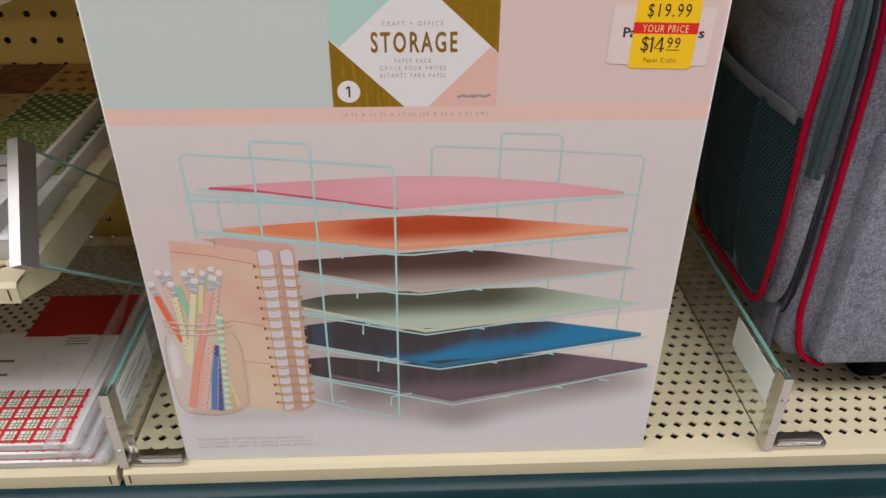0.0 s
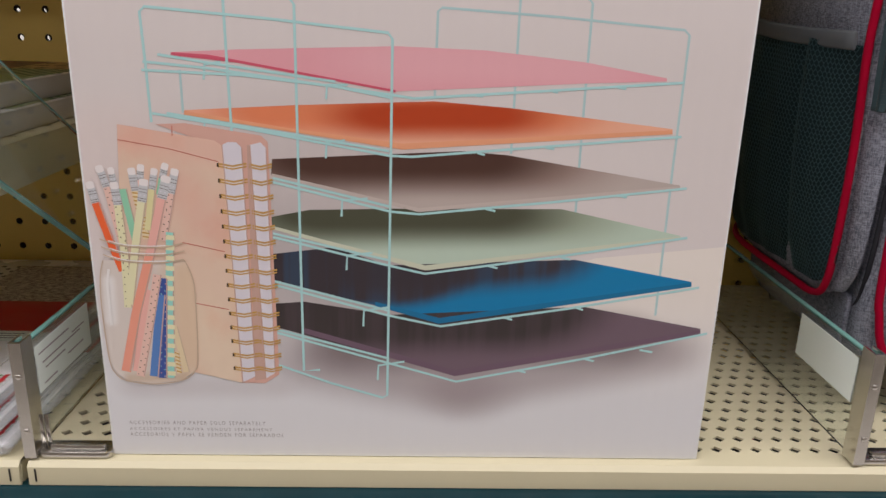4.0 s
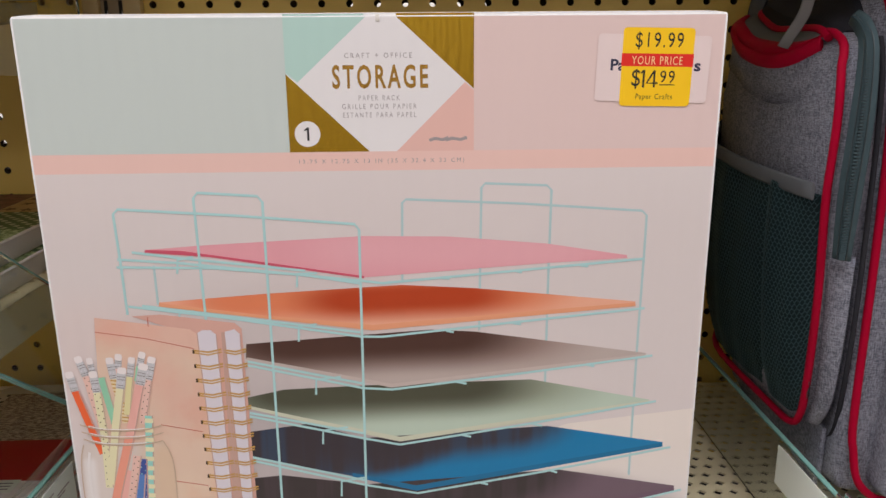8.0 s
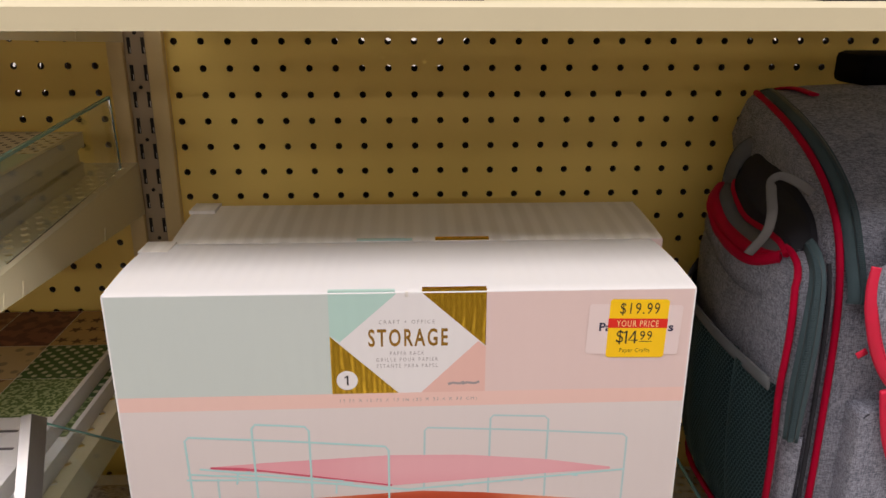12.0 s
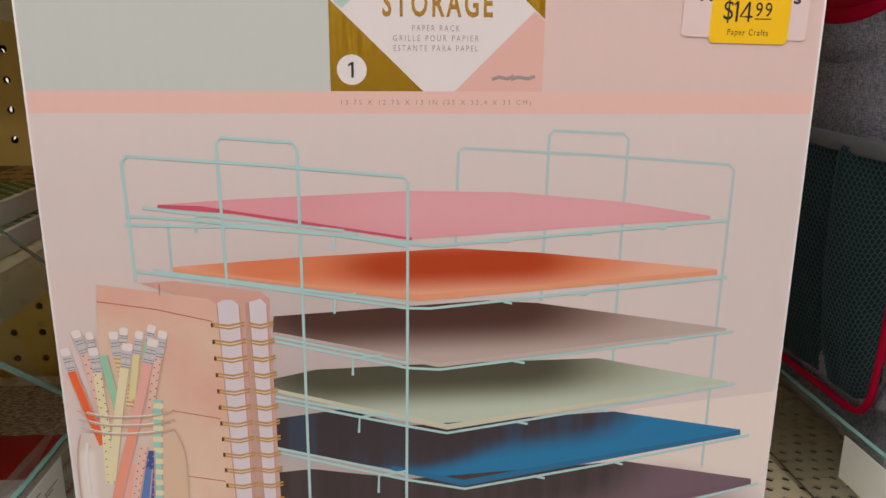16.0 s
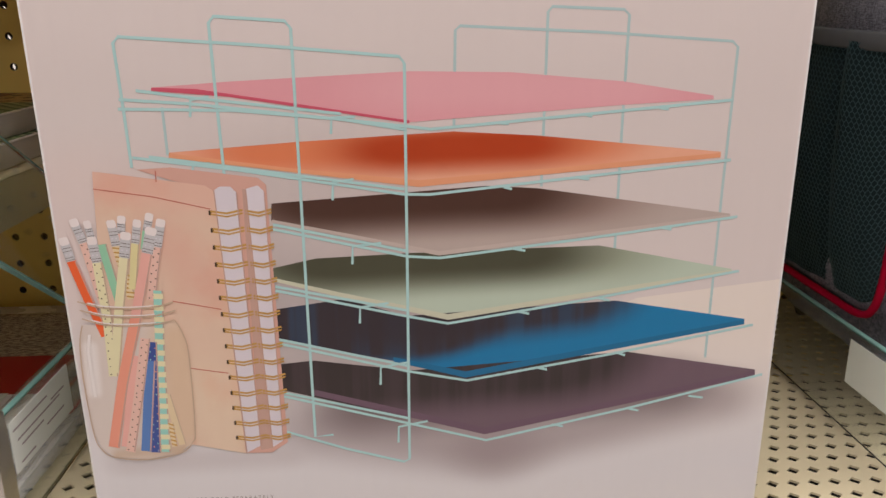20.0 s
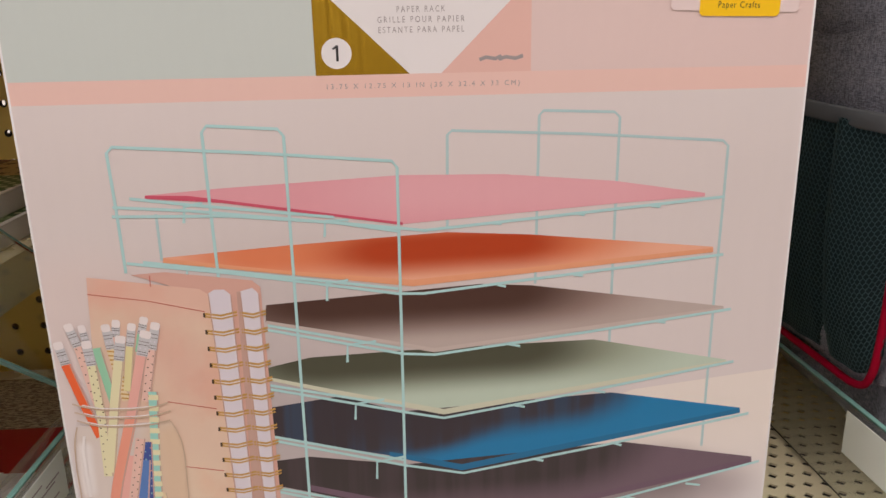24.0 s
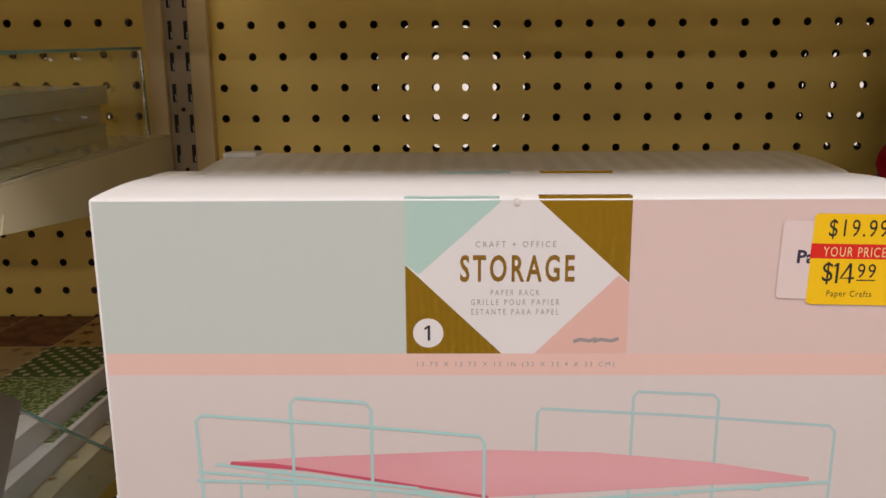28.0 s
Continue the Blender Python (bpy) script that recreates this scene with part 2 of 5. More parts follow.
def lettering(name, text, x, z, y, width, height, material, parent, lean=0.0, label="", bold=0.0, spread=1.0):
    """Words of the built-in font, centred at x, z and fitted to a width and a cap height."""
    curve = bpy.data.curves.new(name, "FONT")
    curve.body, curve.align_x, curve.align_y = text, "CENTER", "CENTER"
    curve.resolution_u, curve.offset, curve.space_character = 3, bold, spread
    ob = bpy.data.objects.new(name, curve)
    scene.collection.objects.link(ob)
    data = bpy.data.meshes.new_from_object(ob.evaluated_get(bpy.context.evaluated_depsgraph_get()))
    bpy.data.objects.remove(ob)
    xs, ys = [v.co.x for v in data.vertices], [v.co.y for v in data.vertices]
    w, h, cx, cy = max(xs) - min(xs), max(ys) - min(ys), (max(xs) + min(xs)) / 2, (max(ys) + min(ys)) / 2
    ca, sa = math.cos(radians(lean)), math.sin(radians(lean))
    for v in data.vertices:
        a, b = (v.co.x - cx) / w * width, (v.co.y - cy) / h * height
        v.co = (x + a * ca - b * sa, y, z + a * sa + b * ca)
    data.name = name
    data.polygons.foreach_set("use_smooth", [False] * len(data.polygons))
    return hang(name, data, material, parent, label)


def perforated(name, u0, u1, v0, v1, du, dv, at, hole, thick, put, stagger=0.0, raw=None):
    """A sheet with a grid of holes that go through it. at: one hole's centre. hole: its outline round (0, 0), 12 points."""
    verts, faces = [], []
    rows = range(math.ceil((v0 - at[1]) / dv + 0.5), math.floor((v1 - at[1]) / dv - 0.5) + 1)
    inner_v = (at[1] + (rows[0] - 0.5) * dv, at[1] + (rows[-1] + 0.5) * dv)
    square = [(1, -1 / 3), (1, 1 / 3), (1, 1), (1 / 3, 1), (-1 / 3, 1), (-1, 1), (-1, 1 / 3), (-1, -1 / 3), (-1, -1), (-1 / 3, -1), (1 / 3, -1), (1, -1)]

    def quad(a, b, c, d):
        k = len(verts)
        verts.extend(put(*p) for p in (a, b, c, d))
        faces.append((k, k + 1, k + 2, k + 3))

    for r in rows:
        shift = stagger * (r % 2)
        cols = range(math.ceil((u0 - at[0] - shift) / du + 0.5), math.floor((u1 - at[0] - shift) / du - 0.5) + 1)
        vv = at[1] + r * dv
        ends = (at[0] + shift + (cols[0] - 0.5) * du, at[0] + shift + (cols[-1] + 0.5) * du)
        for a, b in ((u0, ends[0]), (ends[1], u1)):
            quad((a, vv - dv / 2, 0), (b, vv - dv / 2, 0), (b, vv + dv / 2, 0), (a, vv + dv / 2, 0))
        for c in cols:
            uu = at[0] + shift + c * du
            k = len(verts)
            for (su, sv), (hu, hv) in zip(square, hole):
                verts.append(put(uu + su * du / 2, vv + sv * dv / 2, 0))
                verts.append(put(uu + hu, vv + hv, 0))
                verts.append(put(uu + hu, vv + hv, thick))
            for i in range(12):
                j = (i + 1) % 12
                faces.append((k + 3 * i, k + 3 * j, k + 3 * j + 1, k + 3 * i + 1))
                faces.append((k + 3 * i + 1, k + 3 * j + 1, k + 3 * j + 2, k + 3 * i + 2))
    for a, b in ((v0, inner_v[0]), (inner_v[1], v1)):
        quad((u0, a, 0), (u1, a, 0), (u1, b, 0), (u0, b, 0))
    data = bpy.data.meshes.new(name)
    data.from_pydata(verts, [], faces)
    # hole walls take the second material, darkened for the shade in them
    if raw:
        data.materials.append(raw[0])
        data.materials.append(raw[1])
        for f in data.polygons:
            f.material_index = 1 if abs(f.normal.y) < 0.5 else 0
    return data


ROUND = [(0.0033 * math.cos(radians(a)), 0.0033 * math.sin(radians(a))) for a in range(-15, 345, 30)]
SLOT = [(0.0039 * u, 0.0034 * v) for u, v in ((1, -0.06), (1, 0.06), (0.52, 0.52), (0.06, 1), (-0.06, 1), (-0.52, 0.52), (-1, 0.06), (-1, -0.06), (-0.52, -0.52), (-0.06, -1), (0.06, -1), (0.52, -0.52))]

# ---- materials ----
cream = worn("cream_enamel", (0.66, 0.595, 0.40), 0.42, 0, 14, 0.05, 700, 0.05)
board = worn("pegboard_enamel", (0.89, 0.645, 0.165), 0.45, 0, 9, 0.06, 500, 0.06)
# raw hardboard, coloured near black for the shade inside the pegboard holes
raw_board_shade = worn("raw_hardboard_shade", (0.05, 0.033, 0.02), 0.8, 0, 40, 0.2, 600, 0.2)
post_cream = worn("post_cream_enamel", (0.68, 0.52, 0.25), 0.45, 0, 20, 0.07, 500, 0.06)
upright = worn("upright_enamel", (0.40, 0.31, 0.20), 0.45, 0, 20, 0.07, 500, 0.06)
dark_gap = shader("dark_gap", (0.02, 0.017, 0.014), 0.9)
teal_vinyl = worn("teal_vinyl", (0.008, 0.034, 0.042), 0.24, 0, 25, 0.3, 400, 0.1, 0.2)
# unseen walls and ceiling, added; their dark colour cuts the bounced fill
dim_wall = worn("dim_wall_paint", (0.24, 0.23, 0.21), 0.8, 0, 2, 0.05, 60, 0.1)
# added back wall, pale so that light shows through the pegboard holes
bright_wall = worn("bright_wall", (0.78, 0.76, 0.72), 0.8, 0, 2, 0.05, 60, 0.1)
floor_tile = worn("vinyl_floor", (0.74, 0.70, 0.64), 0.3, 0, 3, 0.1, 60, 0.05)
chrome = worn("chrome", (0.62, 0.6, 0.57), 0.22, 1.0, 40, 0.08, 600, 0.05)
card_white = worn("card_white", (0.72, 0.77, 0.72), 0.6, 0, 40, 0.03, 500, 0.05)
ink_grey = shader("ink_grey", (0.16, 0.15, 0.16), 0.5)
ink_soft = shader("ink_soft", (0.32, 0.29, 0.29), 0.5)
ink_black = shader("ink_black", (0.012, 0.012, 0.014), 0.5)
ink_navy = shader("ink_navy", (0.025, 0.025, 0.06), 0.5)


def glass_material(name, tint, rough=0.02):
    m = bpy.data.materials.new(name)
    m.use_nodes = True
    b = m.node_tree.nodes["Principled BSDF"]
    b.inputs["Base Color"].default_value = (*tint, 1)
    b.inputs["Roughness"].default_value = rough
    b.inputs["Transmission Weight"].default_value = 1.0
    b.inputs["IOR"].default_value = 1.46
    return m


pane_glass = glass_material("clear_glass", (0.93, 0.98, 0.96))
edge_glass = worn("green_glass_edge", (0.15, 0.31, 0.275), 0.12, 0, 80, 0.1, 500, 0.02)

# ---- the store round the shelves ----
SHELF = 1.0
for nm, dims, m in (("floor", (-4.5, 4.9, -9.5, 4.2, -0.1, 0), floor_tile), ("ceiling", (-4.5, 4.9, -9.5, 4.2, 3.3, 3.4), dim_wall),
                    ("wall_front", (-4.5, 4.9, -9.6, -9.5, 0, 3.3), dim_wall), ("wall_back", (-4.5, 4.9, 4.2, 4.3, 0, 3.3), bright_wall),
                    ("wall_west", (-4.6, -4.5, -9.5, 4.2, 0, 3.3), dim_wall), ("wall_east", (4.9, 5.0, -9.5, 4.2, 0, 3.3), dim_wall)):
    tagged(part(nm, block(*dims), m), "plain store surface, added to bounce light", nm.split("_")[0], kind="structure")

# plain closing panels: below the shelf front, and the far side of the aisle
tagged(part("kick_panel", block(-1.4, 1.6, -0.335, -0.325, 0.0, 0.97), cream), "plain cream panel below the shelf front", "panel", kind="structure")
tagged(part("aisle_panel", block(-4.4, 4.8, -2.3, -2.2, 0.0, 1.75), worn("aisle_panel_paint", (0.20, 0.17, 0.14), 0.7, 0, 4, 0.4, 60, 0.1)), "plain dark panel across the aisle", "panel", kind="structure")

# unseen panel added under the shelf, dark so the tray holes read black
tagged(part("hole_backing", block(-0.95, 0.9, -0.322, -0.004, 0.90, 0.91), worn("hole_backing_dark", (0.05, 0.045, 0.04), 0.7, 0, 10, 0.3, 100, 0.1)), "plain dark panel added below the shelf so its holes look black", "panel", kind="structure")

# pegboard backs of the two bays, with a second face for the aisle behind
HOLE = (-0.013, 1.43)
for nm, u0, u1 in (("pegboard", -0.034, 0.895), ("pegboard", -0.99, -0.0745)):
    grid = perforated(nm, u0, u1, 0.25, 2.1, 0.0254, 0.0254, HOLE, ROUND, 0.005, lambda u, v, d: (u, 0.0 + d, v), raw=(board, raw_board_shade))
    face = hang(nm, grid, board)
    face.location.z = 0.0028 if u1 < 0 else 0.0
    tagged(face, "tan enamelled pegboard with rows of round holes", "pegboard", "pegboards", "structure")
    rear_grid = grid.copy()
    rear_grid.materials.clear()
    rear = hang("pegboard", rear_grid, raw_board_shade)
    rear.location.y = 0.05
    tagged(rear, "raw back of the pegboard facing the next aisle, coloured dark as shade", "pegboard", "pegboards", "structure")

# slotted upright between the bays
post = thing("upright_post", (-0.05, -0.012, 0.1), "slotted tan steel shelf upright between two bays", "upright", kind="structure")
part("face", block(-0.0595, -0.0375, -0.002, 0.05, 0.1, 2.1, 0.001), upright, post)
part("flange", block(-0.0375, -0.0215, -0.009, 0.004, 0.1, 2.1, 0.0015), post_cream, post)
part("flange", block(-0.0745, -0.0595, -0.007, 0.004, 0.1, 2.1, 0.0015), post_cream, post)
slot_data = hole_data = None
glint = worn("bare_steel", (0.62, 0.60, 0.56), 0.3, 1.0, 60, 0.1, 600, 0.1)
for k in range(34):
    z = 1.02 + k * 0.0254
    for side in (-0.0545, -0.0415):
        if slot_data is None:
            slot = part("slot", block(-0.0015, 0.0015, -0.0028, -0.0018, -0.0075, 0.0075), dark_gap, post)
            slot_data = slot.data
            rim = part("slot_edge", block(0.0008, 0.0014, -0.0031, -0.0027, -0.0065, -0.0015), glint, slot)
            rim_data = rim.data
        else:
            slot = hang("slot", slot_data, None, post)
            rim = hang("slot_edge", rim_data, None, slot)
        slot.location = (side, 0, z)
    if k % 2 == 0:
        if hole_data is None:
            bore = part("hole", prism([(0.0018 * math.cos(radians(q)), 0.0018 * math.sin(radians(q))) for q in range(0, 360, 30)], "y", -0.0028, -0.0018), dark_gap, post)
            hole_data = bore.data
        else:
            bore = hang("hole", hole_data, None, post)
        bore.location = (-0.048, 0, z + 0.0117)


def shelf(name, x0, x1, top, front, label, shallow=0.0145, deep=None, tilt=0.0):
    """A perforated steel shelf: tray, front lip, side flanges."""
    root = thing(name, ((x0 + x1) / 2, front, top - 0.03), label, "shelf", "store shelves", "structure")
    grid = perforated("tray", x0, x1, front + 0.012, -0.012, 0.0127, 0.0127, (0.4, -0.325), SLOT, -0.0015, lambda u, v, d: (u, v, top + d), 0.00635)
    hang("tray", grid, cream, root)
    lip = [(front, top - 0.015), (front, top - 0.003), (front + 0.003, top), (front + 0.0121, top), (front + 0.0121, top - 0.002), (front + 0.004, top - 0.002), (front + 0.002, top - 0.004), (front + 0.002, top - 0.015)]
    part("front_lip", prism(lip, "x", x0, x1), cream, root)
    for s in (x0 + 0.004, x1 - 0.006):
        part("end_slot", block(s, s + 0.0010, front - 0.0003, front + 0.001, top - 0.0125, top - 0.004), dark_gap, root)
    for s in (x0, x1 - 0.002):
        low = [(-0.012, top - 0.030), (front + 0.05, top - 0.030)] if deep is None else [(-0.012, top - deep)]
        rim = part("side_flange", prism([(front + 0.003, top - 0.0005), (-0.012, top - 0.0005)] + low + [(front + 0.003, top - shallow)], "x", s, s + 0.002), cream, root)
        if deep is not None and deep > 0.03:
            for y in (-0.288, -0.262, -0.115):
                zc = top - shallow - (deep - shallow) * (y - front) / 0.335
                part("punched_tab", prism([(y - 0.004, zc + 0.001), (y + 0.004, zc + 0.001), (y + 0.0005, zc + 0.011)], "x", s + 0.0019, s + 0.0028), cream, rim)
    if tilt:
        root.rotation_euler.x = radians(tilt)
    return root


shelf("shelf", -0.0215, 0.892, SHELF, -0.347, "cream perforated steel shelf with a plain front lip")
shelf("shelf", -0.94, -0.0265, SHELF, -0.347, "cream perforated steel shelf with paper pads on it")
shelf("shelf", -0.0215, 0.892, 1.523, -0.347, "cream perforated steel shelf above the boxes, tilted forward", 0.0145, 0.005, 3.0)
shelf("shelf", -0.94, -0.052, 1.175, -0.347, "shallow cream perforated shelf with patterned paper pads")
shelf("shelf", -0.94, -0.056, 1.3495, -0.347, "cream perforated shelf, tilted forward, with stacked paper pads", 0.0165, 0.053, 3.0)
shelf("shelf", -0.94, -0.056, 1.521, -0.347, "high cream perforated shelf over the paper pads", 0.0165, 0.058, 3.0)

# bumper rail below the shelf
rail = [(-0.336, 0.86), (-0.356, 0.862), (-0.364, 0.875), (-0.366, 0.92), (-0.364, 0.968), (-0.358, 0.980), (-0.349, 0.9845), (-0.336, 0.9845)]
tagged(part("bumper_rail", prism(rail, "x", -1.4, 1.6, 0.002), teal_vinyl), "dark teal glossy vinyl bumper rail along the shelf front", "bumper rail", kind="structure")
SHEETS = (
    ("printed_sheet", "art_pink", [(0.0789, 0.2379),(0.1136, 0.2401),(0.1953, 0.2437),(0.2419, 0.2427),(0.2947, 0.2379),(0.3386, 0.2307),(0.3387, 0.2291),(0.2952, 0.2270),(0.1950, 0.2205),(0.1204, 0.2326),(0.0787, 0.2369)]),
    ("printed_sheet", "art_orange", [(0.0835, 0.2083),(0.1417, 0.2122),(0.2155, 0.2159),(0.2555, 0.2133),(0.3446, 0.2040),(0.3448, 0.2015),(0.1988, 0.1900),(0.0832, 0.2059)]),
    ("printed_sheet", "art_taupe", [(0.1286, 0.1831),(0.2313, 0.1896),(0.2559, 0.1879),(0.3524, 0.1730),(0.3525, 0.1712),(0.2082, 0.1556),(0.1278, 0.1744)]),
    ("printed_sheet", "art_mint", [(0.1270, 0.1508),(0.1479, 0.1552),(0.1949, 0.1568),(0.2875, 0.1583),(0.3561, 0.1441),(0.3563, 0.1420),(0.2123, 0.1216),(0.2052, 0.1232),(0.1266, 0.1458)]),
    ("printed_sheet", "art_blue", [(0.1265, 0.1293),(0.1609, 0.1338),(0.1915, 0.1238),(0.2974, 0.1289),(0.3656, 0.1167),(0.3659, 0.1141),(0.2211, 0.0890),(0.2132, 0.0926),(0.1250, 0.1133)]),
    ("printed_sheet", "art_plum", [(0.1252, 0.0994),(0.1440, 0.1010),(0.1928, 0.0937),(0.3048, 0.1004),(0.3745, 0.0877),(0.3748, 0.0843),(0.2313, 0.0554),(0.2247, 0.0575),(0.1240, 0.0859)]),
)
SHEET_EDGES = (
    ("art_pink_edge", [(0.0789, 0.2379),(0.0981, 0.2371),(0.1330, 0.2315),(0.1950, 0.2213),(0.1950, 0.2200),(0.1634, 0.2252),(0.1128, 0.2333),(0.0787, 0.2364)]),
    ("art_peach", [(0.0834, 0.2080),(0.1406, 0.1997),(0.1989, 0.1930),(0.3447, 0.2034),(0.3449, 0.2012),(0.1987, 0.1897),(0.0832, 0.2059)]),
    ("art_blue_edge", [(0.1843, 0.1015),(0.2211, 0.0922),(0.3657, 0.1164),(0.3659, 0.1138),(0.2211, 0.0886),(0.1842, 0.0990)]),
    ("art_plum_edge", [(0.1428, 0.0849),(0.2313, 0.0592),(0.3745, 0.0870),(0.3749, 0.0840),(0.2313, 0.0551),(0.1425, 0.0816)]),
    ("art_mint_edge", [(0.1270, 0.1458),(0.1578, 0.1376),(0.2124, 0.1241),(0.3561, 0.1438),(0.3563, 0.1417),(0.2123, 0.1210),(0.1576, 0.1352),(0.1268, 0.1440)]),
    ("art_taupe_edge", [(0.1282, 0.1752),(0.1598, 0.1683),(0.2083, 0.1574),(0.3524, 0.1727),(0.3526, 0.1707),(0.2082, 0.1551),(0.1597, 0.1666),(0.1279, 0.1738)]),
)
BACK_WIRES = (
    [(0.2157, 0.2173),(0.2165, 0.2615),(0.2186, 0.2634),(0.2805, 0.2602),(0.3453, 0.2554),(0.3480, 0.2528),(0.3478, 0.2278),(0.3472, 0.1855),(0.3469, 0.0957)],
    [(0.2578, 0.1887),(0.2586, 0.2692),(0.2606, 0.2714),(0.2935, 0.2699),(0.2960, 0.2674),(0.2956, 0.2201),(0.2955, 0.1556)],
    [(0.0827, 0.2291),(0.0828, 0.2070)],
)
FRONT_WIRES = (
    [(0.0658, 0.2015),(0.0653, 0.2322),(0.0645, 0.2575),(0.0671, 0.2601),(0.1278, 0.2559),(0.1910, 0.2503),(0.1932, 0.2472),(0.1925, 0.1598),(0.1913, 0.0421),(0.1885, 0.0405),(0.1581, 0.0497),(0.1277, 0.0610)],
    [(0.1078, 0.1967),(0.1073, 0.2335),(0.1070, 0.2656),(0.1093, 0.2684),(0.1404, 0.2662),(0.1429, 0.2630),(0.1427, 0.1928),(0.1424, 0.1261),(0.1423, 0.0575),(0.1518, 0.0583)],
    [(0.0639, 0.2328),(0.0973, 0.2302),(0.1923, 0.2188),(0.2049, 0.2171),(0.2740, 0.2226),(0.3483, 0.2286)],
    [(0.0630, 0.2285),(0.1155, 0.2271),(0.1640, 0.2223),(0.1925, 0.2172)],
    [(0.0719, 0.2366),(0.0974, 0.2330),(0.1634, 0.2249)],
    [(0.0667, 0.2062),(0.1144, 0.1995),(0.1916, 0.1863),(0.2040, 0.1859),(0.2750, 0.1928),(0.3500, 0.1999)],
    [(0.0742, 0.2065),(0.1300, 0.1981),(0.1917, 0.1888)],
    [(0.1285, 0.1704),(0.1926, 0.1551),(0.2087, 0.1539),(0.2816, 0.1621),(0.3562, 0.1714)],
    [(0.1287, 0.1727),(0.1927, 0.1578)],
    [(0.1274, 0.1392),(0.1924, 0.1235),(0.2123, 0.1191),(0.2858, 0.1303),(0.3600, 0.1430)],
    [(0.1275, 0.1413),(0.1925, 0.1266)],
    [(0.1254, 0.1114),(0.1913, 0.0934),(0.2220, 0.0870),(0.2959, 0.0992),(0.3705, 0.1133)],
    [(0.1256, 0.1136),(0.1914, 0.0964)],
    [(0.1237, 0.0826),(0.1917, 0.0632),(0.2322, 0.0516),(0.3066, 0.0674),(0.3788, 0.0848)],
    [(0.1239, 0.0846),(0.1918, 0.0662)],
)
HOOKS = (
    [(0.1040, 0.2336),(0.0957, 0.2321),(0.0948, 0.2244)], [(0.1698, 0.2234),(0.1589, 0.2232),(0.1584, 0.2156)], [(0.1017, 0.2029),(0.0938, 0.2021),(0.0934, 0.1986)], [(0.1681, 0.1941),(0.1581, 0.1928),(0.1576, 0.1840)],
    [(0.1800, 0.1623),(0.1661, 0.1609),(0.1656, 0.1518)], [(0.1827, 0.1310),(0.1685, 0.1292),(0.1680, 0.1206)], [(0.1915, 0.0983),(0.1777, 0.0961),(0.1773, 0.0863)], [(0.2013, 0.0643),(0.1860, 0.0615),(0.1856, 0.0522)],
    [(0.2767, 0.2230),(0.2810, 0.2219)], [(0.3128, 0.2254),(0.3174, 0.2247)], [(0.2367, 0.2195),(0.2415, 0.2191)], [(0.2764, 0.1925),(0.2811, 0.1918)], [(0.2395, 0.1888),(0.2436, 0.1878)],
    [(0.2452, 0.1577),(0.2508, 0.1565)], [(0.3182, 0.1667),(0.3234, 0.1657)], [(0.2483, 0.1243),(0.2535, 0.1231)], [(0.2886, 0.1305),(0.2945, 0.1290)], [(0.2575, 0.0933),(0.2635, 0.0917)], [(0.2989, 0.1003),(0.3043, 0.0984)],
    [(0.2672, 0.0596),(0.2733, 0.0582)], [(0.3399, 0.0737),(0.3477, 0.0723)], [(0.3082, 0.0673),(0.3134, 0.0660)],
)
NOTEBOOK = (
    ("art_cover_pink", [(0.0677, 0.2006),(0.0833, 0.2014),(0.1232, 0.1957),(0.1268, 0.1923),(0.1278, 0.0549),(0.1193, 0.0492),(0.1045, 0.0494),(0.0976, 0.1903)]),
    ("art_page", [(0.1166, 0.1904),(0.1228, 0.1921),(0.1257, 0.1890),(0.1252, 0.0557),(0.1193, 0.0519)]),
    ("art_cover_edge", [(0.1155, 0.1905),(0.1174, 0.1904),(0.1201, 0.0519),(0.1135, 0.0509)]),
    ("art_cover", [(0.0476, 0.2002),(0.0984, 0.1925),(0.1023, 0.1896),(0.1057, 0.0493),(0.0787, 0.0557),(0.0403, 0.0806)]),
    ("art_page", [(0.1023, 0.1901),(0.1052, 0.1919),(0.1099, 0.1918),(0.1127, 0.1889),(0.1138, 0.0536),(0.1063, 0.0496)]),
)
COVER_LINES = ([(0.0470, 0.1919),(0.0737, 0.1876),(0.0997, 0.1811)], [(0.0773, 0.1352),(0.1004, 0.1302)], [(0.0798, 0.0995),(0.1006, 0.0956)], [(0.0764, 0.2000),(0.0762, 0.1946)])
JAR_OUT = [(0.0325, 0.1240), (0.0300, 0.1140), (0.0290, 0.0950), (0.0300, 0.0640), (0.0330, 0.0545), (0.0390, 0.0500), (0.0550, 0.0480), (0.0720, 0.0510), (0.0790, 0.0570), (0.0812, 0.0660), (0.0822, 0.1060), (0.0805, 0.1180), (0.0775, 0.1250)]
JAR_RINGS = ([(0.0320, 0.1365), (0.0430, 0.1330), (0.0560, 0.1320), (0.0680, 0.1325), (0.0775, 0.1350)], [(0.0325, 0.1320), (0.0430, 0.1285), (0.0560, 0.1275), (0.0680, 0.1280), (0.0782, 0.1305)], [(0.0330, 0.1275), (0.0430, 0.1240), (0.0550, 0.1230), (0.0680, 0.1235), (0.0775, 0.1255)])
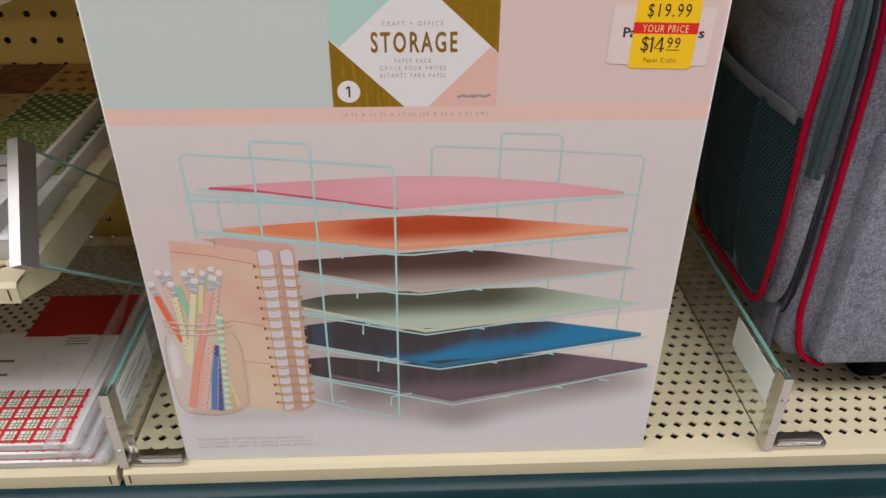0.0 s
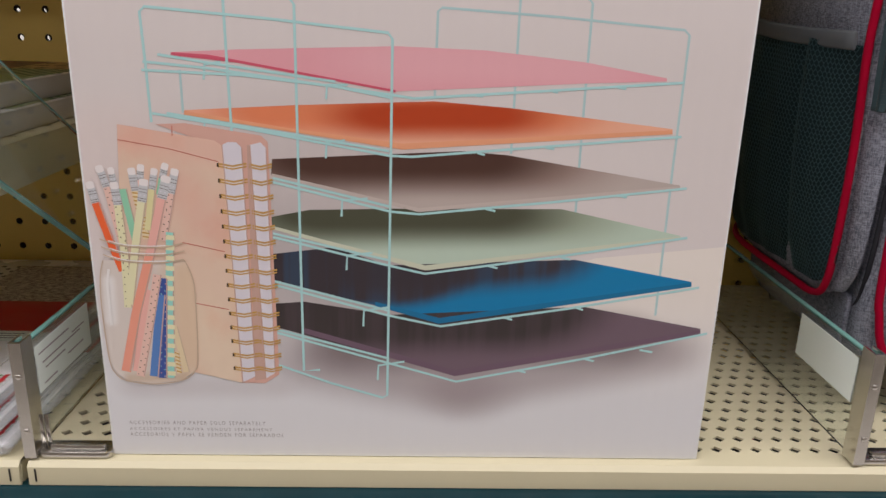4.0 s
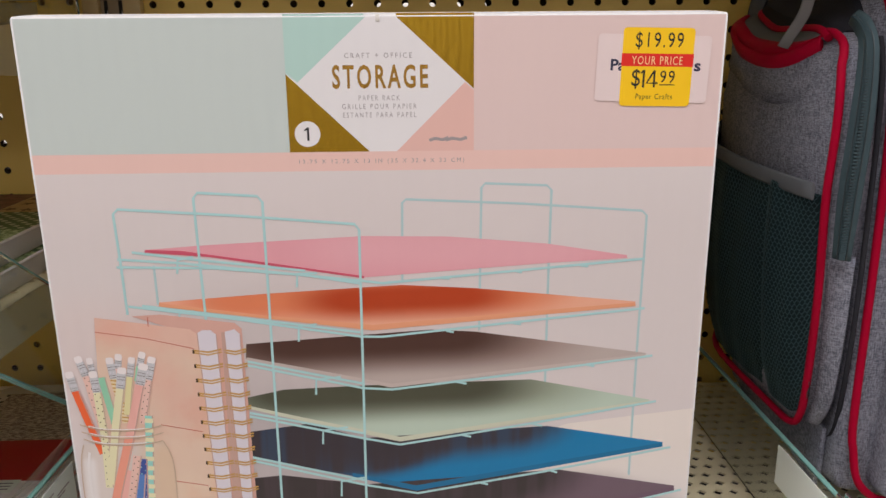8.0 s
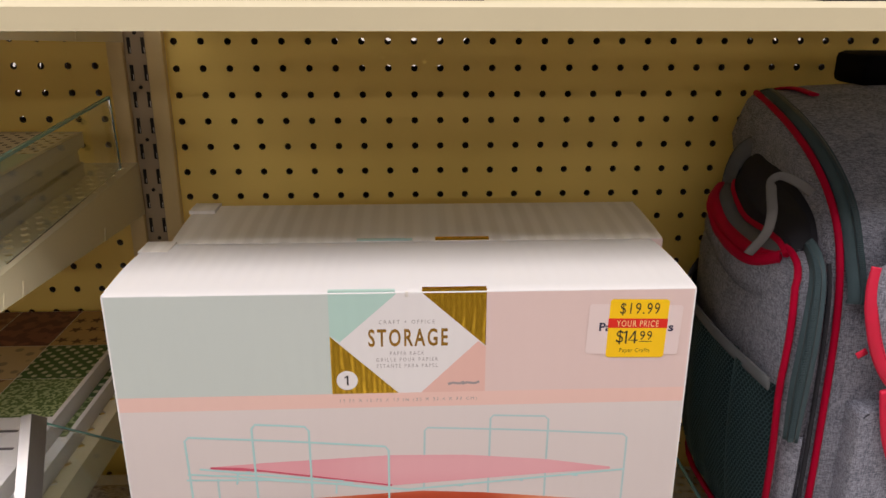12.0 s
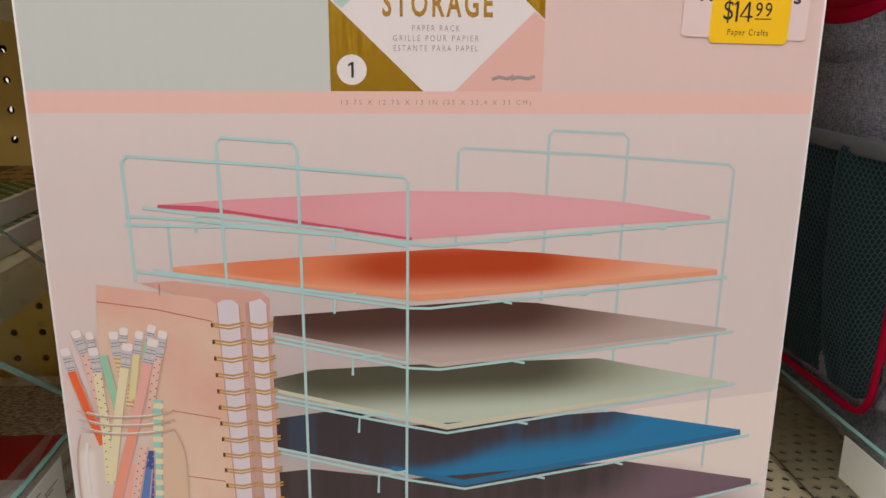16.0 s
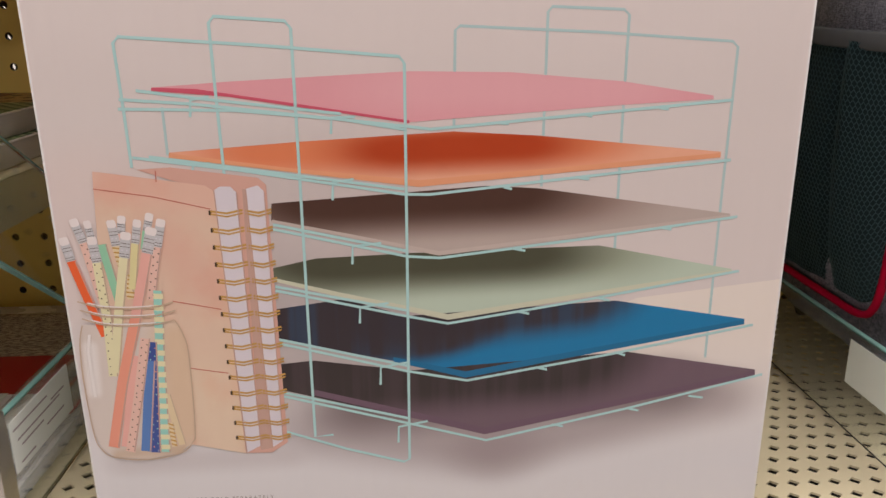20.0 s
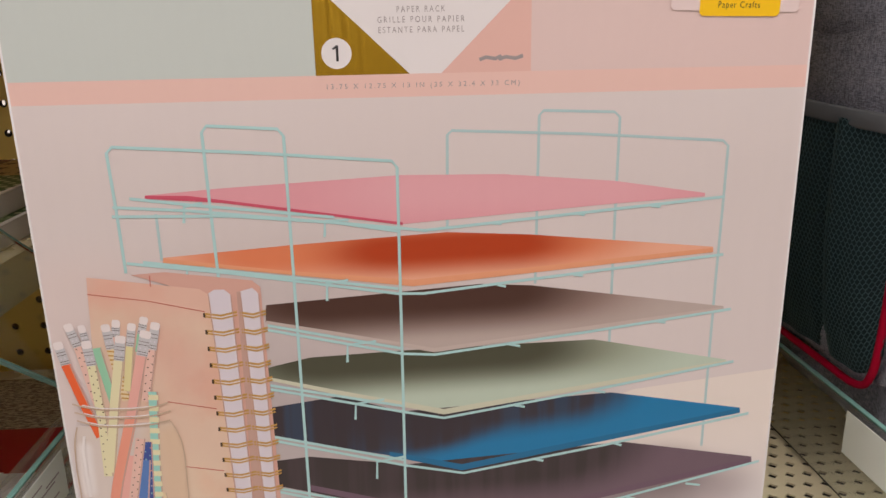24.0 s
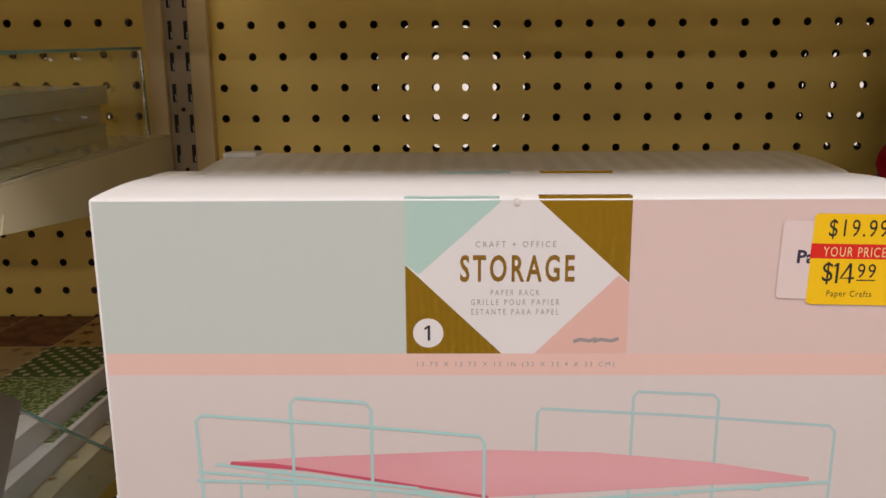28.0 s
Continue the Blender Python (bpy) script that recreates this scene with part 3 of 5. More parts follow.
# ink, pattern, width, whether its capped end shows, line from the top
PENCILS = (
    ("art_pale_pink", "", 20, True, [(0.0420, 0.1750), (0.0430, 0.1680), (0.0450, 0.1580)]),
    ("art_pale_pink", "", 22, True, [(0.0580, 0.1770), (0.0570, 0.1700), (0.0560, 0.1620)]),
    ("art_mint_pencil", "", 22, True, [(0.0710, 0.1780), (0.0690, 0.1710), (0.0670, 0.1620)]),
    ("art_tan", "twist", 24, True, [(0.0530, 0.1750), (0.0540, 0.1640), (0.0580, 0.1370)]),
    ("art_yellow", "", 22, True, [(0.0650, 0.1750), (0.0630, 0.1650), (0.0590, 0.1420)]),
    ("art_mint_pencil", "", 25, False, [(0.0475, 0.1650), (0.0485, 0.1580), (0.0520, 0.1350)]),
    ("art_pale_pink", "dots", 24, True, [(0.0360, 0.1760), (0.0390, 0.1660), (0.0440, 0.1350)]),
    ("art_orange_red", "", 26, True, [(0.0300, 0.1670), (0.0320, 0.1570), (0.0370, 0.1380), (0.0430, 0.1180)]),
    ("art_pale_yellow", "dots", 27, True, [(0.0430, 0.1670), (0.0440, 0.1560), (0.0450, 0.1280), (0.0440, 0.0960)]),
    ("art_pale_yellow", "", 28, True, [(0.0590, 0.1690), (0.0570, 0.1580), (0.0520, 0.1350), (0.0450, 0.0980)]),
    ("art_pale_pink", "dots", 25, True, [(0.0760, 0.1750), (0.0730, 0.1630), (0.0670, 0.1360)]),
    ("art_pencil_pink", "", 30, True, [(0.0710, 0.1710), (0.0680, 0.1600), (0.0590, 0.1280)]),
    ("art_tan", "", 22, False, [(0.0690, 0.0850), (0.0740, 0.0560)]),
    ("art_aqua_stripe", "bands", 27, False, [(0.0710, 0.1410), (0.0680, 0.1050), (0.0650, 0.0520)]),
    ("art_tan", "twist", 16, False, [(0.0692, 0.0690), (0.0697, 0.0550)]),
    ("art_navy_dots", "spots", 28, False, [(0.0650, 0.1140), (0.0625, 0.0820), (0.0600, 0.0520)]),
    ("art_pencil_blue", "", 30, False, [(0.0630, 0.1040), (0.0550, 0.0530)]),
    ("art_pencil_pink", "", 26, False, [(0.0560, 0.1070), (0.0450, 0.0560)]),
    ("art_pale_pink", "dots", 28, False, [(0.0620, 0.1160), (0.0550, 0.0850), (0.0470, 0.0530)]),
    ("art_coral", "", 32, False, [(0.0590, 0.1280), (0.0480, 0.0920), (0.0390, 0.0560)]),
)

# ---- the paper-rack carton ----
X0, X1, FRONT, BACK, TOP = 0.026, 0.383, -0.337, -0.243, 1.3572
board_white = printed("coated_board", (0.80, 0.77, 0.75), 0.40)
board_plain = printed("plain_coated_board", (0.73, 0.725, 0.72), 0.40)


def washboard_sheen(m, colour):
    """Light striping the fluted liner, painted as tone and gloss bands, in uneven groups."""
    t = m.node_tree
    b = t.nodes["Principled BSDF"]
    next(n for n in t.nodes if n.type == "BUMP").inputs["Strength"].default_value = 0.05
    axis, turn, sine, wave = t.nodes.new("ShaderNodeSeparateXYZ"), t.nodes.new("ShaderNodeMath"), t.nodes.new("ShaderNodeMath"), t.nodes.new("ShaderNodeMapRange")
    turn.operation, sine.operation = "MULTIPLY", "SINE"
    turn.inputs[1].default_value = 2 * math.pi / 0.0128
    wave.interpolation_type = "SMOOTHSTEP"
    wave.inputs["From Min"].default_value, wave.inputs["From Max"].default_value = -0.8, 0.8
    at, mp, nz = t.nodes.new("ShaderNodeTexCoord"), t.nodes.new("ShaderNodeMapping"), t.nodes.new("ShaderNodeTexNoise")
    mp.inputs["Scale"].default_value = (16, 5, 1)
    nz.inputs["Scale"].default_value = 1.0
    group, mul, tone, gloss = t.nodes.new("ShaderNodeMapRange"), t.nodes.new("ShaderNodeMath"), t.nodes.new("ShaderNodeMix"), t.nodes.new("ShaderNodeMapRange")
    group.inputs["From Min"].default_value, group.inputs["From Max"].default_value = 0.25, 0.52
    group.inputs["To Min"].default_value = 0.15
    mul.operation = "MULTIPLY"
    tone.data_type = "RGBA"
    tone.inputs[6].default_value, tone.inputs[7].default_value = (*colour, 1), (colour[0] * 0.88, colour[1] * 0.87, colour[2] * 0.85, 1)
    gloss.inputs["To Min"].default_value, gloss.inputs["To Max"].default_value = 0.42, 0.34
    for p, q in ((at.outputs["Object"], axis.inputs[0]), (axis.outputs["X"], turn.inputs[0]), (turn.outputs[0], sine.inputs[0]), (sine.outputs[0], wave.inputs["Value"]),
                 (at.outputs["Object"], mp.inputs["Vector"]), (mp.outputs[0], nz.inputs["Vector"]), (nz.outputs["Fac"], group.inputs["Value"]), (group.outputs[0], mul.inputs[0]), (wave.outputs[0], mul.inputs[1]),
                 (mul.outputs[0], tone.inputs[0]), (tone.outputs[2], b.inputs["Base Color"]), (mul.outputs[0], gloss.inputs["Value"]), (gloss.outputs[0], b.inputs["Roughness"])):
        t.links.new(p, q)


# the rear carton's stripes of reflected light are put into its board colour
washboard_sheen(board_white, (0.80, 0.775, 0.725))
art = {n: printed(n, c) for n, c in dict(
    art_mint_panel=(0.545, 0.61, 0.58), art_pink_panel=(0.72, 0.56, 0.53), art_band=(0.79, 0.54, 0.48), art_label=(0.76, 0.74, 0.74),
    art_mint_tri=(0.44, 0.64, 0.58), art_pink_tri=(0.75, 0.47, 0.41), art_pink_edge=(0.62, 0.10, 0.16), art_peach=(0.80, 0.36, 0.20),
    art_blue_edge=(0.01, 0.16, 0.33), art_plum_edge=(0.16, 0.10, 0.14), art_mint_edge=(0.60, 0.62, 0.48), art_taupe_edge=(0.55, 0.47, 0.43),
    art_wire=(0.42, 0.68, 0.68), art_wire_back=(0.43, 0.61, 0.62), art_cover_pink=(0.68, 0.40, 0.33), art_cover_edge=(0.57, 0.37, 0.31),
    art_page=(0.70, 0.66, 0.72), art_line=(0.55, 0.16, 0.12), art_glass_shine=(0.84, 0.80, 0.78), art_glass_line=(0.58, 0.44, 0.32),
    art_orange_red=(0.85, 0.14, 0.04), art_pale_pink=(0.80, 0.53, 0.45), art_tan=(0.76, 0.62, 0.40), art_pale_yellow=(0.78, 0.74, 0.47), art_mint_pencil=(0.30, 0.62, 0.42),
    art_yellow=(0.74, 0.68, 0.36), art_pencil_pink=(0.82, 0.44, 0.38), art_coral=(0.83, 0.34, 0.24), art_pencil_blue=(0.10, 0.22, 0.52),
    art_navy_dots=(0.05, 0.09, 0.32), art_aqua_stripe=(0.32, 0.66, 0.58), art_ferrule=(0.56, 0.56, 0.58), art_eraser=(0.82, 0.76, 0.75), art_coil=(0.58, 0.34, 0.09), art_hole=(0.075, 0.045, 0.025)).items()}
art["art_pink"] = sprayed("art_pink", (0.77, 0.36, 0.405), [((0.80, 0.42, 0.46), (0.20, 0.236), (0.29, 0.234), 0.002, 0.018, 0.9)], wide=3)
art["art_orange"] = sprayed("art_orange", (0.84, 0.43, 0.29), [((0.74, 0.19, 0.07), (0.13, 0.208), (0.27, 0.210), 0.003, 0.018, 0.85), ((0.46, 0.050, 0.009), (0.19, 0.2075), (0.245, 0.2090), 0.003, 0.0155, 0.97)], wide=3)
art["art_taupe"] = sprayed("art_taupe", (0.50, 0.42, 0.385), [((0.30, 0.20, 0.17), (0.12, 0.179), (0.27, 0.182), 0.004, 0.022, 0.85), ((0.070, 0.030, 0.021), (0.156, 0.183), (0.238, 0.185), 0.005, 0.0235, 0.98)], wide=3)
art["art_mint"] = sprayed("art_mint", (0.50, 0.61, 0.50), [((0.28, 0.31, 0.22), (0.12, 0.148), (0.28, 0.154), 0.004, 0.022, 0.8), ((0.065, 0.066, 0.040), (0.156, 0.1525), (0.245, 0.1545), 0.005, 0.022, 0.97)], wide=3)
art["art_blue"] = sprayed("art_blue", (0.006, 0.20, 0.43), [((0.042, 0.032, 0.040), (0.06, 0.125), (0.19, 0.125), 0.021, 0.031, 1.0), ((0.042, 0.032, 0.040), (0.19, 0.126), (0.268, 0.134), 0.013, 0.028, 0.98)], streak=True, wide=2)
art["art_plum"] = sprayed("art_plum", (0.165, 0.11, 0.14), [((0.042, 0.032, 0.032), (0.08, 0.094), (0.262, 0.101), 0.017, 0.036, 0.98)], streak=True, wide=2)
SHADES = [((0.53, 0.46, 0.45), (0.15, 0.17), (0.20, 0.12), 0.015, 0.075, 0.6), ((0.74, 0.58, 0.54), (0.042, 0.15), (0.045, 0.19), 0.006, 0.035, 0.35), ((0.46, 0.41, 0.41), (0.135, 0.12), (0.20, 0.10), 0.012, 0.06, 0.75),
          ((0.34, 0.28, 0.29), (0.15, 0.062), (0.236, 0.046), 0.002, 0.028, 0.75), ((0.34, 0.28, 0.29), (0.236, 0.046), (0.352, 0.072), 0.002, 0.024, 0.75), ((0.17, 0.13, 0.135), (0.17, 0.073), (0.325, 0.080), 0.004, 0.024, 0.8),
          ((0.58, 0.54, 0.55), (0.045, 0.046), (0.125, 0.047), 0.001, 0.012, 0.7)]
art["art_wall"] = sprayed("art_wall", (0.71, 0.70, 0.72), SHADES, wide=1.6, rise=((0.70, 0.635, 0.62), 1.035, 1.13))
art["art_floor"] = sprayed("art_floor", (0.71, 0.70, 0.72), SHADES, wide=1.6, rise=((0.80, 0.73, 0.67), 1.03, 1.12))
art["art_cover"] = sprayed("art_cover", (0.75, 0.555, 0.43), [((0.76, 0.45, 0.37), (0.052, 0.196), (0.097, 0.188), 0.002, 0.016, 0.6), ((0.73, 0.42, 0.34), (0.078, 0.165), (0.094, 0.145), 0.0, 0.024, 0.55), ((0.78, 0.63, 0.47), (0.085, 0.085), (0.10, 0.06), 0.004, 0.03, 0.6)], blotch=0.35)
art["art_glass"] = sprayed("art_glass", (0.69, 0.61, 0.56), [((0.72, 0.52, 0.35), (0.077, 0.115), (0.076, 0.065), 0.002, 0.022, 0.85), ((0.83, 0.79, 0.77), (0.0345, 0.112), (0.0335, 0.088), 0.0008, 0.0055, 0.9), ((0.56, 0.40, 0.26), (0.041, 0.0515), (0.074, 0.0525), 0.0, 0.006, 0.6)])
gold = printed("gold_foil", (0.95, 0.62, 0.06), 0.24)
gold.node_tree.nodes["Principled BSDF"].inputs["Metallic"].default_value = 1.0
for n in gold.node_tree.nodes:
    if n.type == "BUMP":
        n.inputs["Strength"].default_value, n.inputs["Distance"].default_value = 0.8, 0.0009
    if n.type == "TEX_WAVE":
        n.inputs["Scale"].default_value, n.inputs["Distortion"].default_value = 48, 2.5


PRINTS = [0]


def layer(n):
    PRINTS[0] += 1
    return FRONT - 0.00002 * n - 0.0000006 * PRINTS[0]


def carton(name, x0, x1, y0, y1, z1, label, lift_back, bulge_up, liner):
    """A carton whose top panel bows up and climbs a little to the back."""
    root = thing(name, ((x0 + x1) / 2, (y0 + y1) / 2, SHELF), label, "box", "paper rack cartons")
    top = [(y0 + (y1 - y0) * k / 12, z1 + lift_back * k / 12 + bulge_up * math.sin(math.pi * k / 12)) for k in range(1, 13)]
    outline = [(y1, SHELF + 0.0005), (y0, SHELF + 0.0005), (y0, z1 - 0.0018), (y0 + 0.0005, z1 - 0.0006), (y0 + 0.0018, z1)] + top
    bm = prism(outline, "x", x0, x1)
    smooth(bm)
    part("body", bm, liner, root)
    z2 = z1 + lift_back
    part("flap_corner", block(x0 - 0.0022, x0 + 0.018, y1 - 0.020, y1 + 0.003, z2 - 0.0012, z2 + 0.0016, 0.0003), board_white, root)
    return root


box = carton("storage_box", X0, X1, FRONT, BACK, TOP, "white pastel-printed carton for a wire paper rack, price sticker on it", 0.0004, 0.0024, board_plain)
rear_box = carton("storage_box", 0.039, 0.393, -0.239, -0.160, 1.3574, "second white carton standing close behind the first", 0.0052, 0.0010, board_white)


def label_point(u, v):
    return (0.159 + 0.0955 * u, 1.289 + 0.0682 * v)


def panel_print(root, y, dx=0.0, top=TOP):
    """The printed front: panels, band, label."""
    e = 0.0010
    a, b = X0 + dx + e, X1 + dx - e
    up = top - TOP
    part("mint_panel", flat([(a, 1.289 + up), (0.159 + dx, 1.289 + up), (0.159 + dx, top - e), (a, top - e)], y), art["art_mint_panel"], root)
    part("pink_panel", flat([(0.2545 + dx, 1.289 + up), (b, 1.289 + up), (b, top - e), (0.2545 + dx, top - e)], y), art["art_pink_panel"], root)
    lab = part("label_panel", flat([(x + dx, z + up) for x, z in (label_point(0, 0), label_point(1, 0), label_point(1, 0.985), label_point(0, 0.985))], y), art["art_label"], root)
    for nm, m, pts in (("mint_triangle", art["art_mint_tri"], [(0, 0.985), (0.43, 0.985), (0.061, 0.52), (0, 0.585)]),
                       ("foil_triangle", gold, [(0, 0.58), (0, 0), (0.433, 0)]),
                       ("foil_triangle", gold, [(0.592, 0.985), (1, 0.985), (1, 0.463)]),
                       ("pink_triangle", art["art_pink_tri"], [(1, 0.455), (1, 0), (0.581, 0), (0.952, 0.512)])):
        part(nm, flat([(p[0] + dx, p[1] + up) for p in (label_point(*q) for q in pts)], y - 0.00003), m, lab)
    return lab


lab = panel_print(box, layer(1))
panel_print(rear_box, -0.2392, 0.0115, 1.3574)
for root, dx, y0, z in ((box, 0, FRONT, TOP), (rear_box, 0.0115, -0.239, 1.3574)):
    part("foil_wrap", block(0.2155 + dx, 0.2545 + dx, y0 + 0.0008, y0 + 0.0055, z - 0.0006, z + 0.0007), gold, root)
    part("mint_wrap", block(0.159 + dx, 0.199 + dx, y0 + 0.0008, y0 + 0.004, z - 0.0006, z + 0.0005), art["art_mint_tri"], root)
part("peach_band", flat([(X0 + 0.0010, 1.279), (X1 - 0.0010, 1.279), (X1 - 0.0010, 1.289), (X0 + 0.0010, 1.289)], layer(1)), art["art_band"], box)
part("printed_wall", flat([(X0 + 0.0010, 1.002), (X1 - 0.0010, 1.002), (X1 - 0.0010, 1.279), (X0 + 0.0010, 1.279)], layer(1)), art["art_wall"], box)
part("printed_floor", flat([(0.2, 1.002), (X1 - 0.0010, 1.002), (X1 - 0.0010, 1.138), (0.309, 1.130), (0.2, 1.09)], layer(2)), art["art_floor"], box)

part("nick", block(0.2052, 0.2072, FRONT - 0.0004, FRONT + 0.001, TOP - 0.0032, TOP + 0.0002, 0.0003), board_white, box, "small crushed nick in the edge")

# words and the little disc on the label
d = label_point(0.10, 0.137)
part("number_disc", flat([(d[0] + 0.0066 * math.cos(radians(a)), d[1] + 0.0066 * math.sin(radians(a))) for a in range(0, 360, 12)], layer(3)), art["art_label"], lab)
lettering("numeral", "1", d[0] + 0.0003, d[1], layer(4), 0.0011, 0.0068, ink_black, lab)
part("numeral_flag", ribbon([(d[0] + 0.0004, d[1] + 0.0031), (d[0] - 0.0016, d[1] + 0.0018)], 0.0009, layer(4)), ink_black, lab)
foil_ink = shader("foil_lettering", (0.90, 0.55, 0.12), 0.26, 1.0)
lettering("title", "STORAGE", *label_point(0.5, 0.557), layer(3), 0.0487, 0.0119, foil_ink, lab, label="gold foil lettering", bold=0.022, spread=1.3)
for text, v, w in (("CRAFT + OFFICE", 0.711, 0.034), ("PAPER RACK", 0.402, 0.021), ("GRILLE POUR PAPIER", 0.339, 0.038), ("ESTANTE PARA PAPEL", 0.276, 0.0375)):
    lettering("small_print", text, *label_point(0.492, v), layer(3), w, 0.0026, ink_soft, lab, spread=1.5)
for u, w in ((0.83, 0.0100), (0.925, 0.0110)):
    p = label_point(u - 0.02, 0.088)
    part("maker_mark", ribbon([(p[0] - w / 2, p[1] - 0.0006), (p[0] - w / 5, p[1] + 0.0004), (p[0] + w / 5, p[1] - 0.0003), (p[0] + w / 2, p[1] + 0.0008)], 0.0016, layer(3)), ink_soft, lab)
lettering("size_print", "13.75 X 12.75 X 13 IN (35 X 32.4 X 33 CM)", 0.2065, 1.2838, layer(2), 0.0860, 0.0028, ink_soft, box, spread=1.5)
for text, z, w in (("ACCESSORIES AND PAPER SOLD SEPARATELY", 1.0222, 0.0810), ("ACCESSOIRES ET PAPIER VENDUS SÉPARÉMENT", 1.0182, 0.0850), ("ACCESORIOS Y PAPEL SE VENDEN POR SEPARADOS", 1.0142, 0.0915)):
    lettering("small_print", text, 0.0372 + w / 2, z, layer(3), w, 0.0024, ink_soft, box, spread=1.4)

# the photograph of the rack
W = 0.00125
lift = lambda pts: [(x, 1.0 + z) for x, z in pts]
for pts in BACK_WIRES:
    part("printed_wire", ribbon(lift(pts), W, layer(4)), art["art_wire_back"], box)
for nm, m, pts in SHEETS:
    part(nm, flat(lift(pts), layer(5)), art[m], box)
for m, pts in SHEET_EDGES:
    part("printed_edge", flat(lift(pts), layer(6)), art[m], box)
for pts in FRONT_WIRES:
    part("printed_wire", ribbon(lift(pts), W * 1.1, layer(7)), art["art_wire"], box)
for pts in HOOKS:
    part("printed_hook", ribbon(lift(pts), W, layer(8)), art["art_wire"], box)
for n, (m, pts) in enumerate(NOTEBOOK):
    part("printed_notebook", flat(lift(pts), layer(9 + n)), art[m], box)
for pts in COVER_LINES:
    part("printed_line", ribbon(lift(pts), 0.0005, layer(14)), art["art_line"], box)
for k in range(15):
    q = k / 14
    for x, w in ((0.0998 + 0.0025 * q, 0.0150), (0.1162 + 0.0012 * q, 0.0122)):
        z = 1.1800 - 0.1205 * q
        part("printed_coil", ribbon([(x, z), (x + w * 0.5, z - 0.0012), (x + w, z + 0.0004)], 0.0010, layer(15.4)), art["art_coil"], box)
        part("printed_coil", ribbon([(x, z - 0.0014), (x + w * 0.5, z - 0.0028), (x + w, z - 0.0012)], 0.0008, layer(15.4)), art["art_coil"], box)
    part("printed_hole", flat([(0.0989 + 0.0025 * q, z + 0.0004), (0.0988 + 0.0025 * q, z - 0.0017), (0.1000 + 0.0025 * q, z - 0.0020), (0.1004 + 0.0025 * q, z + 0.0005)], layer(15)), art["art_hole"], box)
for lines in ([(0.1023, 0.1901), (0.1063, 0.0496)], [(0.1127, 0.1889), (0.1138, 0.0536)], [(0.1166, 0.1904), (0.1193, 0.0519)], [(0.1257, 0.1890), (0.1255, 0.0557)]):
    part("printed_line", ribbon(lift(lines), 0.0005, layer(15.8)), art["art_cover_edge"], box)
part("printed_jar", flat(lift(JAR_OUT), layer(16)), art["art_glass"], box)
rng = random.Random(4)
for m, pattern, w, capped, pts in PENCILS:
    w *= 0.000172
    pts = [Vector(p) for p in lift(pts)]
    body = pts[1:] if capped else pts
    part("printed_pencil", ribbon(body, w, layer(17)), art[m], box)
    side = [p + Vector((w * 0.42, 0)) for p in body]
    part("printed_shade", ribbon(side, w * 0.14, layer(17)), art["art_glass_line" if m in ("art_tan", "art_yellow", "art_pale_yellow") else "art_cover_edge"], box)
    for a, b in zip(body, body[1:]):
        d = (b - a).normalized()
        n = Vector((-d.y, d.x))
        count = int((b - a).length / (0.0058 if pattern == "bands" else 0.0021))
        for k in range(count if pattern else 0):
            p = a.lerp(b, (k + 0.5) / count)
            if pattern in ("dots", "spots"):
                p = p + n * (w * 0.24 * (1 if k % 2 else -1) + rng.uniform(-0.0002, 0.0002))
                part("printed_dot", flat([(p.x + 0.00038 * math.cos(q), p.y + 0.00038 * math.sin(q)) for q in (0, 1.05, 2.09, 3.14, 4.19, 5.24)], layer(17)), art["art_hole" if pattern == "dots" else rng.choice(("art_ferrule", "art_aqua_stripe", "art_coral"))], box)
            elif pattern == "twist":
                part("printed_stripe", ribbon([p + n * w * 0.5 + d * 0.0006, p - n * w * 0.5 - d * 0.0006], 0.0008, layer(17)), art["art_coil"], box)
            else:
                part("printed_stripe", ribbon([p - d * 0.0014, p + d * 0.0014], w, layer(17)), art["art_pale_yellow"], box)
    if capped:
        top, low = pts[0], pts[1]
        d = (low - top).normalized()
        n = Vector((-d.y, d.x))
        part("printed_ferrule", ribbon([top + d * 0.0016, low], w * 1.02, layer(17)), art["art_ferrule"], box)
        for s in (0.35, 0.5, 0.82, 0.94):
            p = top.lerp(low, s)
            part("printed_line", ribbon([p - n * w * 0.48, p + n * w * 0.48], 0.00025, layer(17)), art["art_hole"], box)
        for s in (-0.25, 0.2):
            p = top.lerp(low, 0.66) + n * w * s
            part("printed_dot", flat([(p.x + 0.0004 * math.cos(q), p.y + 0.0004 * math.sin(q)) for q in (0, 1.05, 2.09, 3.14, 4.19, 5.24)], layer(17)), art["art_page"], box)
        cap = rounded(-w * 0.52, w * 0.52, -0.0021, 0.0019, 0.0012, 3)
        part("printed_eraser", flat([(top.x + u * n.x - v * d.x, top.y + u * n.y - v * d.y) for u, v in cap], layer(17)), art["art_eraser"], box)
part("printed_line", ribbon(lift([(p.x, p.y) for p in curved([(*q, 0) for q in JAR_OUT], 4)]), 0.0006, layer(21)), art["art_glass_line"], box)
for k, pts in enumerate(JAR_RINGS):
    line = [(p.x, p.y) for p in curved([(*q, 0) for q in lift(pts)], 4)]
    part("printed_line", ribbon(line, 0.0007, layer(21)), art["art_glass_line"], box)
    part("printed_shine", ribbon([(x, z + 0.0009) for x, z in line[2:-4]], 0.0006, layer(21)), art["art_glass_shine"], box)
part("printed_shine", ribbon(lift([(0.0352, 0.1190), (0.0335, 0.1100), (0.0335, 0.0850)]), 0.0014, layer(21)), art["art_glass_shine"], box)

